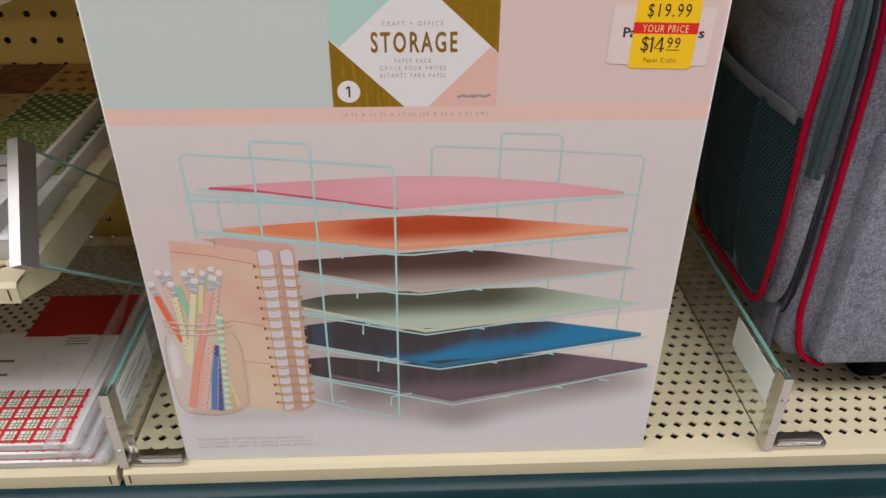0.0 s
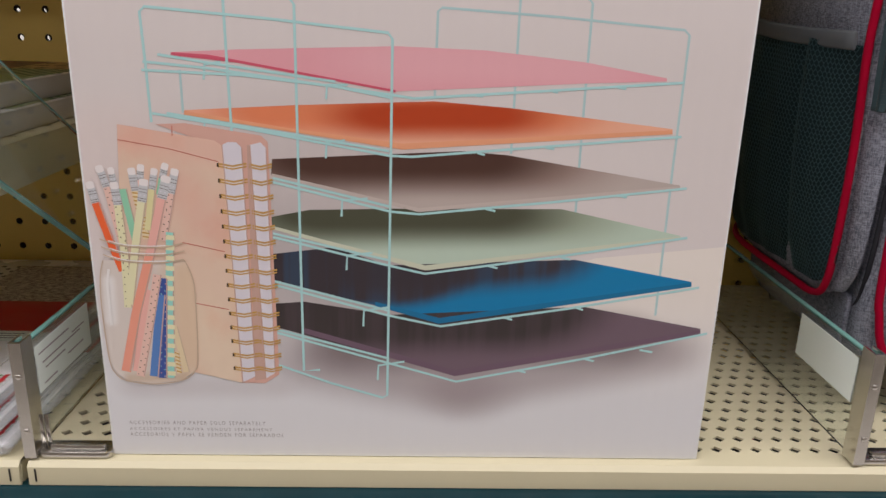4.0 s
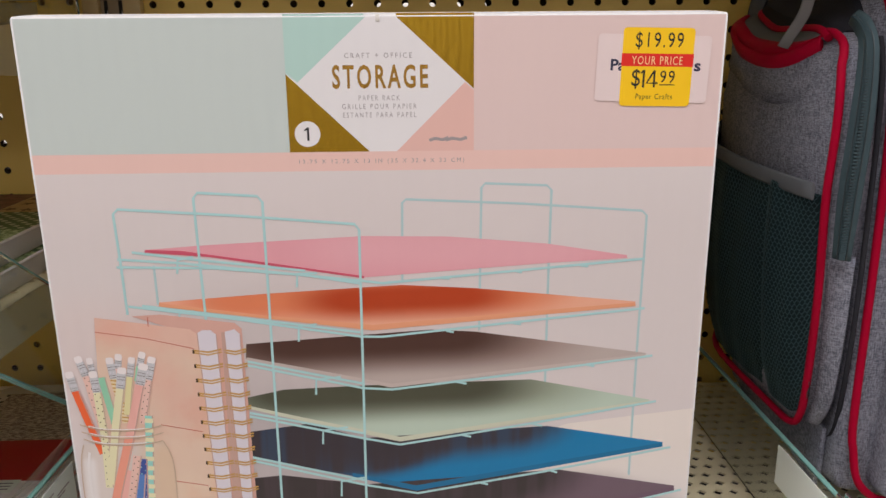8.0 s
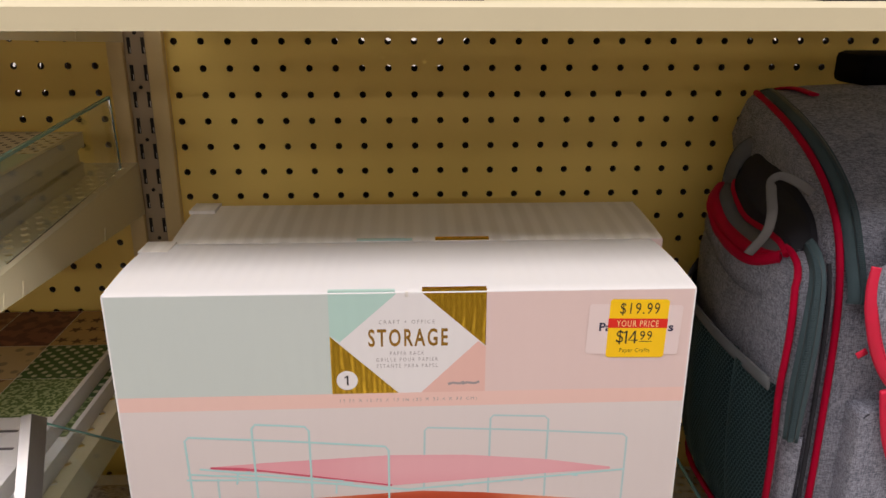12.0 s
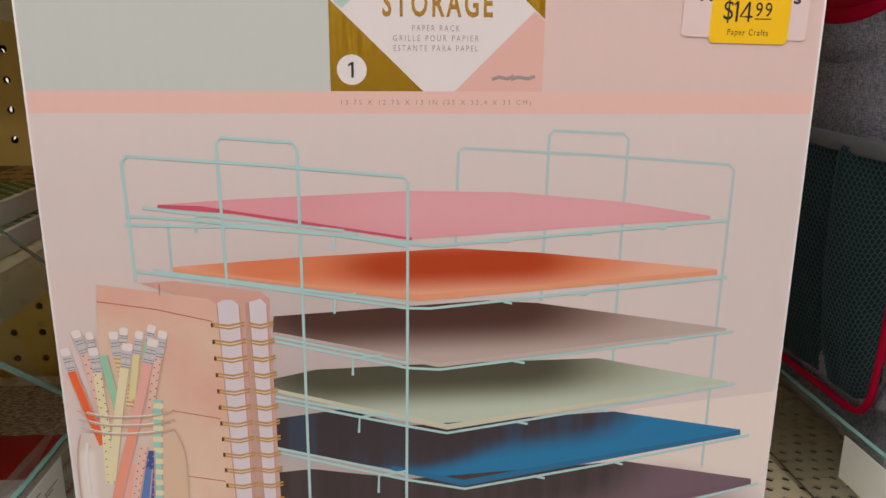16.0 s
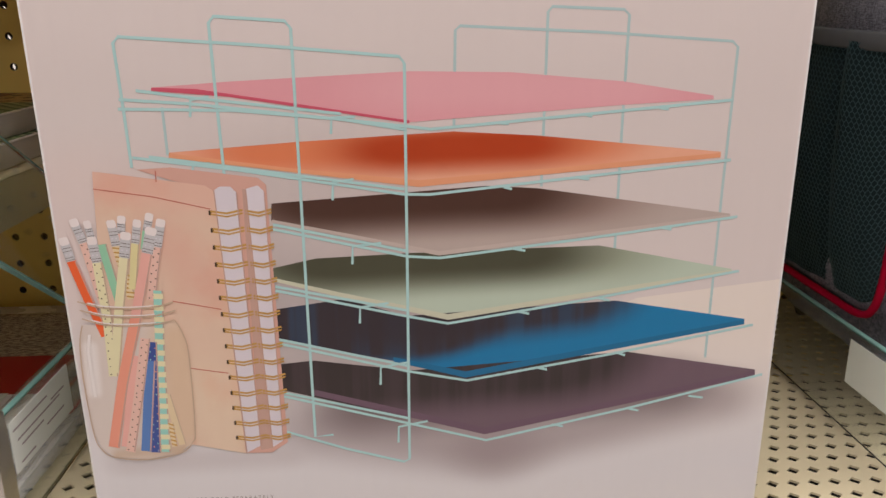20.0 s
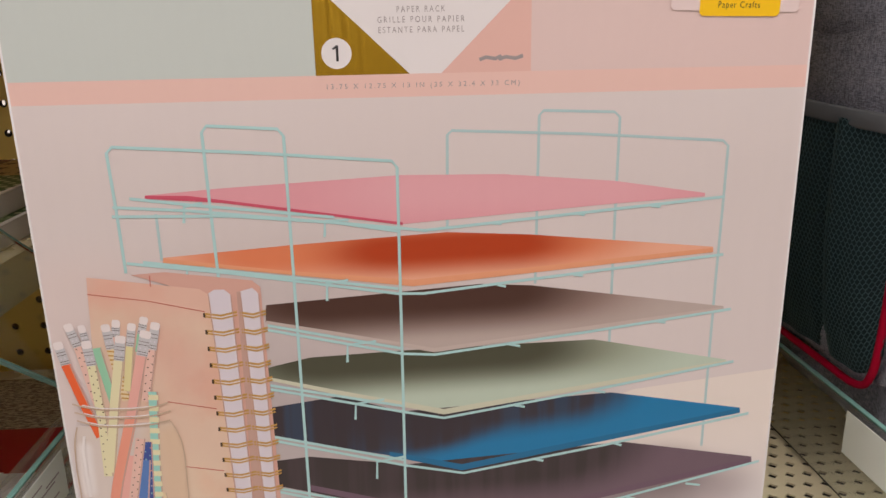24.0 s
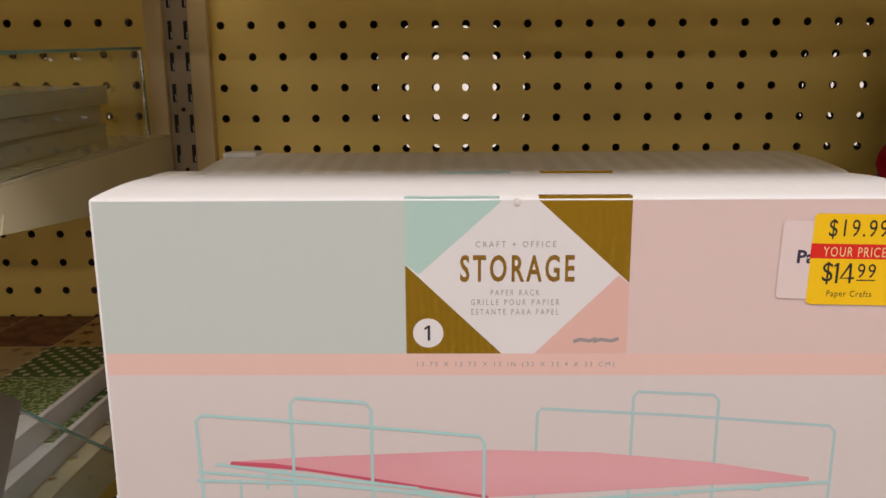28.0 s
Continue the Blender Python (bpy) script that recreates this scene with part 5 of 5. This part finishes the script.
verts, edges = [], []
nu, nv = 68, 52
for i in range(nu):
    for j in range(nv):
        a, b = (i + 0.5 * (j % 2)) / nu, j / nv
        k = len(verts)
        p, q = on_net(a, b), on_net(a, b + 0.36 / nv)
        verts += [p, q]
        edges.append((k, k + 1))
        for s in (-0.5, 0.5):
            edges.append((k + 1, len(verts)))
            verts.append(on_net(a + s / nu, b + 1.0 / nv))
faces, out = [], []
for a, b in edges:
    p, q = verts[a], verts[b]
    n = (q - p).cross(Vector((1, 0, 0)))
    n = n.normalized() * 0.00042 if n.length > 1e-9 else Vector((0, 0.0004, 0))
    k = len(out)
    out += [p - n, p + n, q + n, q - n]
    faces.append((k, k + 1, k + 2, k + 3))
data = bpy.data.meshes.new("netting")
data.from_pydata(out, [], faces)
tagged(hang("netting", data, net_cord, pouch), kind="stuff")
part("pouch_band", tube([Vector((bulge(-0.030 - 0.2385 * i / 20, 1.25) - 0.0068 - 0.011 * math.sin(math.pi * i / 20) * 0.5, -0.030 - 0.2385 * i / 20, 1.275 - 0.024 * i / 20 - 0.006 * math.sin(math.pi * i / 20))) for i in range(21)], 0.0058, 8, 0.22, (1, 0, 0.05)), band_cloth, pouch, "grey binding along the pouch top")
FLAP = [(0.5215, 1.352), (0.5190, 1.338), (0.5205, 1.318), (0.5310, 1.287), (0.5480, 1.263), (0.5700, 1.249), (0.6200, 1.242), (0.7000, 1.242), (0.7700, 1.244)]
edge_line = curved([(x + 0.002, -0.2885 - 0.010 * min(1.0, max(0.0, (1.375 - z) / 0.05)) - 0.004 * min(1, (x - 0.51) / 0.05), z) for x, z in FLAP], 6)
upper_line = [Vector((min(0.79, max(p.x + 0.02, 0.545 + 0.45 * (p.x - 0.51))), -0.262, 1.372)) for p in edge_line]
middle_line = [p.lerp(q, 0.45) + Vector((0, -0.016, 0.0)) for p, q in zip(edge_line, upper_line)]
flap = bmesh.new()
rows = [[flap.verts.new(v) for v in line] for line in (edge_line, [p.lerp(q, 0.5) + Vector((0, -0.004, 0)) for p, q in zip(edge_line, middle_line)], middle_line, upper_line)]
for a, b in zip(rows, rows[1:]):
    for k in range(len(a) - 1):
        flap.faces.new((a[k], a[k + 1], b[k + 1], b[k])).smooth = True
bmesh.ops.recalc_face_normals(flap, faces=flap.faces[:])
bmesh.ops.solidify(flap, geom=flap.faces[:], thickness=0.002)
flap_part = part("front_flap", flap, cloth, pack, "grey heather front flap with a red bound edge")
part("binding", tube(edge_line, 0.0050, 8, 0.35, (0.1, 1, 0.1)), strap_red, flap_part, "bright red stitched binding")
stitch_red = worn("stitch_red", (0.30, 0.003, 0.02), 0.7, 0, 90, 0.1, 1500, 0.3)
for k in range(3, len(edge_line) - 8):
    p, q = edge_line[k], edge_line[k + 1]
    d = (q - p).normalized()
    side = Vector((d.z, 0, -d.x)) * -0.0030 + Vector((0, -0.0016, 0))
    for s in (0.1, 0.6):
        a = p.lerp(q, s) + side
        part("stitch", tube([a, a + d * (q - p).length * 0.28], 0.00035, 4), stitch_red, flap_part)
part("strap", tube(curved([(0.5425, -0.300, 1.262), (0.546, -0.3015, 1.240), (0.5505, -0.3025, 1.222), (0.558, -0.303, 1.204), (0.567, -0.303, 1.190), (0.60, -0.303, 1.172)], 5), 0.0048, 8, 0.3, (0, 1, 0)), strap_red, pack)
part("tab", tube([Vector((0.5265, -0.2945, 1.290)), Vector((0.520, -0.2945, 1.286))], 0.0028, 6, 0.3, (0, 1, 0)), strap_red, pack)
part("front_pocket", prism([(p[0], p[1]) for p in rounded(0.530, 0.78, 1.048, 1.243, 0.006)], "y", -0.2975, -0.275, 0.003), cloth, pack)
part("handle_base", block(0.605, 0.70, -0.10, -0.05, 1.448, 1.476, 0.006), black_cloth, pack, "black moulded grip base")
for x in (0.603, 0.75):
    bm = bmesh.new()
    bmesh.ops.create_cone(bm, cap_ends=True, segments=28, radius1=0.026, radius2=0.026, depth=0.022, matrix=pose(x, -0.250, SHELF + 0.0265, 0, 90, 0))
    bmesh.ops.bevel(bm, geom=bm.edges[:], offset=0.003, segments=2, affect="EDGES")
    smooth(bm)
    wheel = part("wheel", bm, black_cloth, pack, "black plastic wheel")
    part("wheel_guard", block(x - 0.016, x + 0.016, -0.280, -0.22, SHELF + 0.036, SHELF + 0.058, 0.006), black_cloth, pack)
part("base_panel", block(0.5045, 0.508, -0.262, -0.03, 1.036, 1.082, 0.001), cloth, pack)
part("stand", block(0.54, 0.79, -0.06, -0.03, SHELF + 0.0005, SHELF + 0.042, 0.005), black_cloth, pack)

part("loop", tube(curved([(0.5175, -0.112, 1.402), (0.512, -0.102, 1.396), (0.5075, -0.094, 1.386), (0.5050, -0.088, 1.370), (0.5040, -0.087, 1.352), (0.505, -0.088, 1.334)], 6), 0.0078, 8, 0.14, (1, 0.55, 0)), band_cloth, pocket, "wide grey webbing loop")
part("tab", tube(curved([(0.543, -0.078, 1.4435), (0.549, -0.096, 1.4465), (0.555, -0.118, 1.4440)], 4), 0.0065, 8, 0.25, (0, 0.3, 1)), red_cloth, pack)

# the whole side rounds away towards the back
for ob in pack.children_recursive:
    if ob.type == "MESH" and not ob.name.startswith(("zip_tooth", "loop")):
        for v in ob.data.vertices:
            v.co.x += (3.5 + 1.5 * min(1.0, max(0.0, (v.co.z - 1.15) / 0.12))) * max(0.0, v.co.y + 0.13) ** 2 * min(1.0, max(0.0, (0.60 - v.co.x) / 0.09)) * min(1.0, max(0.0, (1.40 - v.co.z) / 0.05))

# ---- paper pads in the left bay ----
def paper(name, kind, a, b, scale=60.0, reach=0.28):
    """Patterned scrapbook paper."""
    m = shader(name, a, 0.45)
    t = m.node_tree
    bs = t.nodes["Principled BSDF"]
    at, mix = t.nodes.new("ShaderNodeTexCoord"), t.nodes.new("ShaderNodeMix")
    mix.data_type = "RGBA"
    mix.inputs[6].default_value, mix.inputs[7].default_value = (*a, 1), (*b, 1)
    if kind == "dots":
        cut = t.nodes.new("ShaderNodeVectorMath")
        cut.operation = "SCALE"
        cut.inputs["Scale"].default_value = scale
        fr, ln = t.nodes.new("ShaderNodeVectorMath"), t.nodes.new("ShaderNodeVectorMath")
        fr.operation, ln.operation = "FRACTION", "DISTANCE"
        flatten = t.nodes.new("ShaderNodeVectorMath")
        flatten.operation = "MULTIPLY"
        flatten.inputs[1].default_value = (1, 1, 0)
        ln.inputs[1].default_value = (0.5, 0.5, 0)
        less = t.nodes.new("ShaderNodeMath")
        less.operation = "LESS_THAN"
        less.inputs[1].default_value = reach
        turn = t.nodes.new("ShaderNodeMapping")
        turn.inputs["Rotation"].default_value = (0, 0, radians(45))
        for p, q in ((at.outputs["Object"], turn.inputs["Vector"]), (turn.outputs[0], cut.inputs[0]), (cut.outputs[0], fr.inputs[0]), (fr.outputs[0], flatten.inputs[0]), (flatten.outputs[0], ln.inputs[0]), (ln.outputs["Value"], less.inputs[0]), (less.outputs[0], mix.inputs[0])):
            t.links.new(p, q)
    else:
        nz = t.nodes.new("ShaderNodeTexVoronoi" if kind == "stars" else "ShaderNodeTexNoise")
        nz.inputs["Scale"].default_value = scale
        rg = t.nodes.new("ShaderNodeMapRange")
        lo, hi = (0.25, 0.35) if kind == "stars" else (0.48, 0.54)
        rg.inputs["From Min"].default_value, rg.inputs["From Max"].default_value = lo, hi
        if kind == "script":
            mp = t.nodes.new("ShaderNodeMapping")
            mp.inputs["Scale"].default_value = (1, 4, 1)
            t.links.new(at.outputs["Object"], mp.inputs["Vector"])
            t.links.new(mp.outputs[0], nz.inputs["Vector"])
        else:
            t.links.new(at.outputs["Object"], nz.inputs["Vector"])
        t.links.new(nz.outputs["Distance" if kind == "stars" else "Fac"], rg.inputs["Value"])
        t.links.new(rg.outputs[0], mix.inputs[0])
    t.links.new(mix.outputs[2], bs.inputs["Base Color"])
    return m


page_edge = worn("paper_edges", (0.56, 0.54, 0.52), 0.6, 0, 30, 0.08, 1200, 0.4)
pad_white = worn("pad_cover", (0.82, 0.80, 0.80), 0.28, 0, 20, 0.03, 300, 0.03)
papers = dict(red=worn("red_paper", (0.42, 0.012, 0.018), 0.45, 0, 40, 0.1, 300, 0.03), green_dots=paper("green_dots", "dots", (0.035, 0.105, 0.022), (0.56, 0.56, 0.40), 112),
              green=paper("green_damask", "noise", (0.09, 0.16, 0.035), (0.42, 0.50, 0.27), 330), stars=paper("brown_stars", "stars", (0.20, 0.09, 0.04), (0.42, 0.29, 0.13), 60),
              brown=paper("brown_red", "noise", (0.14, 0.03, 0.02), (0.30, 0.13, 0.08), 60), script=paper("script_paper", "script", (0.20, 0.155, 0.12), (0.56, 0.49, 0.40), 190),
              speck=paper("speckled", "dots", (0.62, 0.57, 0.48), (0.035, 0.03, 0.028), 105, 0.24), grey=paper("grey_paper", "noise", (0.30, 0.28, 0.24), (0.44, 0.41, 0.36), 30))
papers["tan"] = paper("tan_frost", "stars", (0.26, 0.20, 0.12), (0.52, 0.38, 0.20), 75)
papers["ochre"] = worn("ochre_paper", (0.50, 0.31, 0.12), 0.4, 0, 60, 0.2, 400, 0.05)
papers["maroon"] = paper("maroon_print", "noise", (0.10, 0.015, 0.018), (0.20, 0.06, 0.05), 90)
papers["mint"] = worn("mint_paper", (0.28, 0.42, 0.36), 0.4, 0, 60, 0.2, 400, 0.05)
star_ink = shader("star_ink", (0.11, 0.045, 0.018), 0.5)
film = shader("clear_wrap", (0.86, 0.86, 0.88), 0.12)
film.node_tree.nodes["Principled BSDF"].inputs["Alpha"].default_value = 0.26
plaid_red, plaid_green = shader("plaid_red", (0.60, 0.02, 0.03), 0.45), shader("plaid_green", (0.16, 0.30, 0.10), 0.45)


def pad(x1, y0, z, side, thick, label, patches=(), group="paper pads", turn=0.0, cover=None):
    """A square paper pad; its near right corner at x1, y0."""
    root = thing("paper_pad", (x1, y0, z), label, "paper pad", group)
    part("page_block", block(x1 - side, x1, y0, y0 + side, z + 0.0003, z + thick, 0.0008), page_edge, root)
    top = part("cover", block(x1 - side - 0.0005, x1 + 0.0005, y0 - 0.0005, y0 + side + 0.0005, z + thick, z + thick + 0.0007, 0.0002), cover or pad_white, root)
    for m, a, b, c, e in patches:
        part("paper_patch", block(x1 - side + a * side, x1 - side + b * side, y0 + c * side, y0 + e * side, z + thick + 0.0007, z + thick + 0.0009), m, top)
    if turn:
        root.rotation_euler.z = radians(turn)
    return root, top


# low shelf: plaid-fronted pads
S = 0.305
for k in range(3):
    zz = SHELF + 0.0003 + 0.0072 * k
    xx = -0.0385 - 0.0095 * k
    root, top = pad(xx, -0.341 + 0.002 * k, zz, S, 0.0062, "white holiday paper pad with a red plaid strip, stacked", (
        (papers["red"], 0.706, 0.985, 0.433, 0.64), (papers["script"], 0.64, 0.985, 0.64, 0.94), (papers["speck"], 0.42, 0.706, 0.45, 0.64), (papers["speck"], 0.42, 0.64, 0.64, 0.94)), "holiday paper pads")
    zt = zz + 0.0062 + 0.0009
    for i in range(5):
        yy = -0.339 + 0.002 * k + i * 0.0122
        part("plaid_line", block(xx - S + 0.12, xx - 0.005, yy, yy + 0.0028, zt, zt + 0.0001), plaid_red, top)
        for q in (0.0050, 0.0078):
            part("plaid_line", block(xx - S + 0.12, xx - 0.005, yy + q, yy + q + 0.0008, zt, zt + 0.0001), plaid_green, top)
    for i in range(14 if k == 2 else 4):
        xq = xx - 0.0065 - i * 0.0122
        part("plaid_line", block(xq - 0.0028, xq, -0.340 + 0.002 * k, -0.280 + 0.002 * k, zt + 0.0001, zt + 0.0002), plaid_red, top)
        for q in (0.0050, 0.0078):
            part("plaid_line", block(xq - q - 0.0008, xq - q, -0.340 + 0.002 * k, -0.280 + 0.002 * k, zt + 0.0001, zt + 0.0002), plaid_green, top)
    for q, (a, b) in enumerate(((-0.020, -0.009), (-0.004, 0.007))):
        edge = [Vector((xx + a, y, zz + 0.0078 + 0.0010 * math.sin(y * 37 + k + q))) for y in [-0.3425 + 0.02 * n for n in range(15)]]
        part("plastic_fold", strip(edge, [p + Vector((b - a, 0, -0.0022 + 0.0008 * math.sin(p.y * 53 + q))) for p in edge], 0.0003, 0.0006), film, root, "fold of clear plastic sleeve")
    part("plastic_wrap", tube([Vector((xx + 0.0008 + 0.0006 * math.sin(y * 60 + k), y, zz + 0.0066 + 0.0008 * math.sin(y * 41 + k))) for y in [-0.3425 + 0.02 * q for q in range(15)]], 0.0056, 10, 0.5, (0.35, 0, 1)), film, root, "clear plastic wrap along the edge")
part("price_tag", block(-0.110, -0.083, -0.222, -0.204, zt, zt + 0.0003), card_white, top, "pale mint price tag")
for y in (-0.209, -0.213, -0.217):
    part("tag_print", block(-0.107, -0.087, y - 0.0005, y + 0.0006, zt + 0.0003, zt + 0.0004), ink_grey, top)
for a, b, y in ((-0.168, -0.142, -0.240), (-0.168, -0.140, -0.258), (-0.110, -0.107, -0.213)):
    part("cover_print", block(a, b, y, y + 0.003, zt, zt + 0.0002), ink_grey, top)

# middle shelf: patchwork covers
for k in range(2):
    zz = 1.1755 + 0.0165 * k
    root, top = pad(-0.064 - 0.008 * k, -0.318 + 0.004 * k, zz, S, 0.0155, "thick paper pad with green and brown patterned patchwork cover", (
        (papers["green"], 0.799, 0.99, 0.308, 0.514), (papers["green_dots"], 0.799, 0.99, 0.517, 0.729), (papers["ochre"], 0.799, 0.99, 0.732, 0.998),
        (papers["stars"], 0.596, 0.796, 0.308, 0.514), (papers["tan"], 0.596, 0.796, 0.517, 0.729), (papers["maroon"], 0.596, 0.796, 0.732, 0.998),
        (papers["script"], 0.39, 0.593, 0.308, 0.514), (papers["green"], 0.39, 0.593, 0.517, 0.729), (papers["brown"], 0.39, 0.593, 0.732, 0.998)), "patchwork paper pads")
    if k == 1:
        star_rng = random.Random(5)
        for i in range(4):
            for j in range(3):
                cx, cy, turn = -0.126 + 0.0155 * i + 0.004 * (j % 2), -0.080 + 0.022 * j + star_rng.uniform(-0.003, 0.003), star_rng.uniform(0, 72)
                part("printed_star", prism([(cx + q * math.cos(radians(36 * n + turn)), cy + q * math.sin(radians(36 * n + turn))) for n, q in zip(range(10), (0.0068, 0.0029) * 5)], "z", zz + 0.0164, zz + 0.0165), star_ink, top)
    zt = zz + 0.0164
    for a, b, y in ((0.02, 0.045, 0.19), (0.05, 0.075, 0.16), (0.012, 0.03, 0.13)):
        part("cover_print", block(-0.064 - 0.008 * k - b, -0.064 - 0.008 * k - a, -0.318 + y * 0.4, -0.318 + y * 0.4 + 0.003, zt, zt + 0.0002), ink_grey, top)

# higher shelf: grey stacks behind the glass
rng = random.Random(7)
for k in range(3):
    y0 = -0.326 + rng.uniform(0, 0.012)
    root, top = pad(-0.084 - rng.uniform(0, 0.018), y0, 1.3500 + 0.0524 * (y0 + 0.347) + 0.0142 * k, 0.26, 0.0130, "pale paper pad in an uneven stack, patterned cover on top", (
        (papers["stars"], 0.4, 0.985, 0.25, 0.5), (papers["mint"], 0.4, 0.985, 0.505, 0.7), (papers["speck"], 0.6, 0.985, 0.705, 0.97), (papers["red"], 0.3, 0.595, 0.705, 0.97)) if k == 2 else (), "grey paper pads", rng.uniform(-2, 2), papers["grey"])
    root.rotation_euler.x = radians(3.0)
for k in range(3):
    root, top = pad(-0.075 - rng.uniform(0, 0.015), -0.335 + rng.uniform(0, 0.003), 1.5225 + 0.0142 * k, 0.26, 0.0130, "grey-covered paper pad on the high shelf", (), "grey paper pads", rng.uniform(-1, 1), papers["grey"])
    root.rotation_euler.x = radians(3.0)

# ---- dotted bags on the shelf above ----
dotted = paper("dotted_cloth", "dots", (0.012, 0.012, 0.018), (0.78, 0.74, 0.76), 150, 0.37)
for n in dotted.node_tree.nodes:
    if n.type == "MAPPING":
        n.inputs["Rotation"].default_value = (radians(90), 0, radians(45))
vinyl = worn("black_vinyl", (0.009, 0.013, 0.016), 0.32, 0, 30, 0.25, 28, 1.0)


clear_vinyl = worn("clear_vinyl", (0.75, 0.72, 0.74), 0.12, 0, 40, 0.1, 300, 0.1)
clear_vinyl.node_tree.nodes["Principled BSDF"].inputs["Alpha"].default_value = 0.16


def ring_at(x0, x1, y0, y1, z, pinch, phase, flare):
    """A bag's outline at a height: creased corners, slack sides."""
    pts = []
    for a, b in (((x0, y0), (x1, y0)), ((x1, y0), (x1 + flare, y0 + 0.045)), ((x1 + flare, y0 + 0.045), (x1 + flare, y1)), ((x1 + flare, y1), (x0 - flare, y1)), ((x0 - flare, y1), (x0 - flare, y0 + 0.045)), ((x0 - flare, y0 + 0.045), (x0, y0))):
        for k in range(14):
            q = k / 14
            x, y = a[0] + (b[0] - a[0]) * q, a[1] + (b[1] - a[1]) * q
            sag = pinch * math.sin(math.pi * q) + 0.0012 * math.sin(7 * math.pi * q + phase + z * 60) * math.sin(math.pi * q)
            nx, ny = (b[1] - a[1]), -(b[0] - a[0])
            size = math.hypot(nx, ny)
            pts.append((x - nx / size * sag, y - ny / size * sag, z))
    return pts


def tote(x0, x1, label, phase):
    root = thing("tote_bag", ((x0 + x1) / 2, -0.27, 1.523), label, "tote bag", "dotted tote bags")
    for nm, m, rows in (("base", vinyl, ((1.5235, 0.0, -0.001), (1.5265, 0.0015, 0.0008), (1.538, 0.008, 0.001), (1.5505, 0.0165, 0.000))),
                        ("body", dotted, ((1.5500, 0.0160, -0.0004), (1.570, 0.026, 0.003), (1.60, 0.040, 0.005), (1.68, 0.052, 0.008), (1.78, 0.048, 0.004)))):
        bm = bmesh.new()
        rings = [[bm.verts.new(p) for p in ring_at(x0 - side * 0.1, x1 + side * 0.1, -0.345 - fwd, -0.185 + side * 0.3, z, 0.0025, phase, side * 3.2)] for z, side, fwd in rows]
        for a, b in zip(rings, rings[1:]):
            for i in range(len(a)):
                bm.faces.new((a[i], a[(i + 1) % len(a)], b[(i + 1) % len(a)], b[i])).smooth = True
        for e in bm.edges:
            if any(v in rings[k][c::84] for k in range(len(rings)) for c in (0, 14, 28, 42, 56, 70) for v in e.verts) and abs(e.verts[0].co.z - e.verts[1].co.z) > 0.003:
                e.smooth = False
        bm.faces.new(rings[0][::-1])
        bm.faces.new(rings[-1])
        bmesh.ops.recalc_face_normals(bm, faces=bm.faces[:])
        part(nm, bm, m, root)
    part("seam", tube([Vector((x0 - 0.003 + (x1 - x0 + 0.006) * k / 12, -0.3455 + 0.0022 * math.sin(math.pi * k / 12), 1.5512)) for k in range(13)], 0.0008), vinyl, root)
    # a row of clear pockets across the front
    edges = [x0 + 0.004 + (x1 - x0 - 0.008) * q for q in (0.0, 0.27, 0.62, 0.86, 1.0)]
    for a, b in zip(edges, edges[1:]):
        bm = bmesh.new()
        rows = []
        for k in range(9):
            q = k / 8
            puff = 0.0035 * math.sin(math.pi * q)
            rows.append([bm.verts.new((a + (b - a) * q, -0.3475 - 0.002 * j - puff * (0.4 + 0.3 * j), 1.5525 + 0.042 * j)) for j in range(3)])
        for p, q in zip(rows, rows[1:]):
            for j in range(2):
                bm.faces.new((p[j], q[j], q[j + 1], p[j + 1])).smooth = True
        bmesh.ops.solidify(bm, geom=bm.faces[:], thickness=0.0004)
        part("pocket", bm, clear_vinyl, root, "clear vinyl pocket")
        part("pocket_seam", tube([Vector((a, -0.3480, 1.5525)), Vector((a, -0.3525, 1.636))], 0.0006), vinyl, root)
    root.rotation_euler.x, root.location.z = radians(3.0), 1.5265
    return root


tote(0.064, 0.249, "black and white polka-dot tote bag with black vinyl base", 0.4)
tote(0.430, 0.62, "polka-dot tote bag with clear pockets and black vinyl base", 2.1)
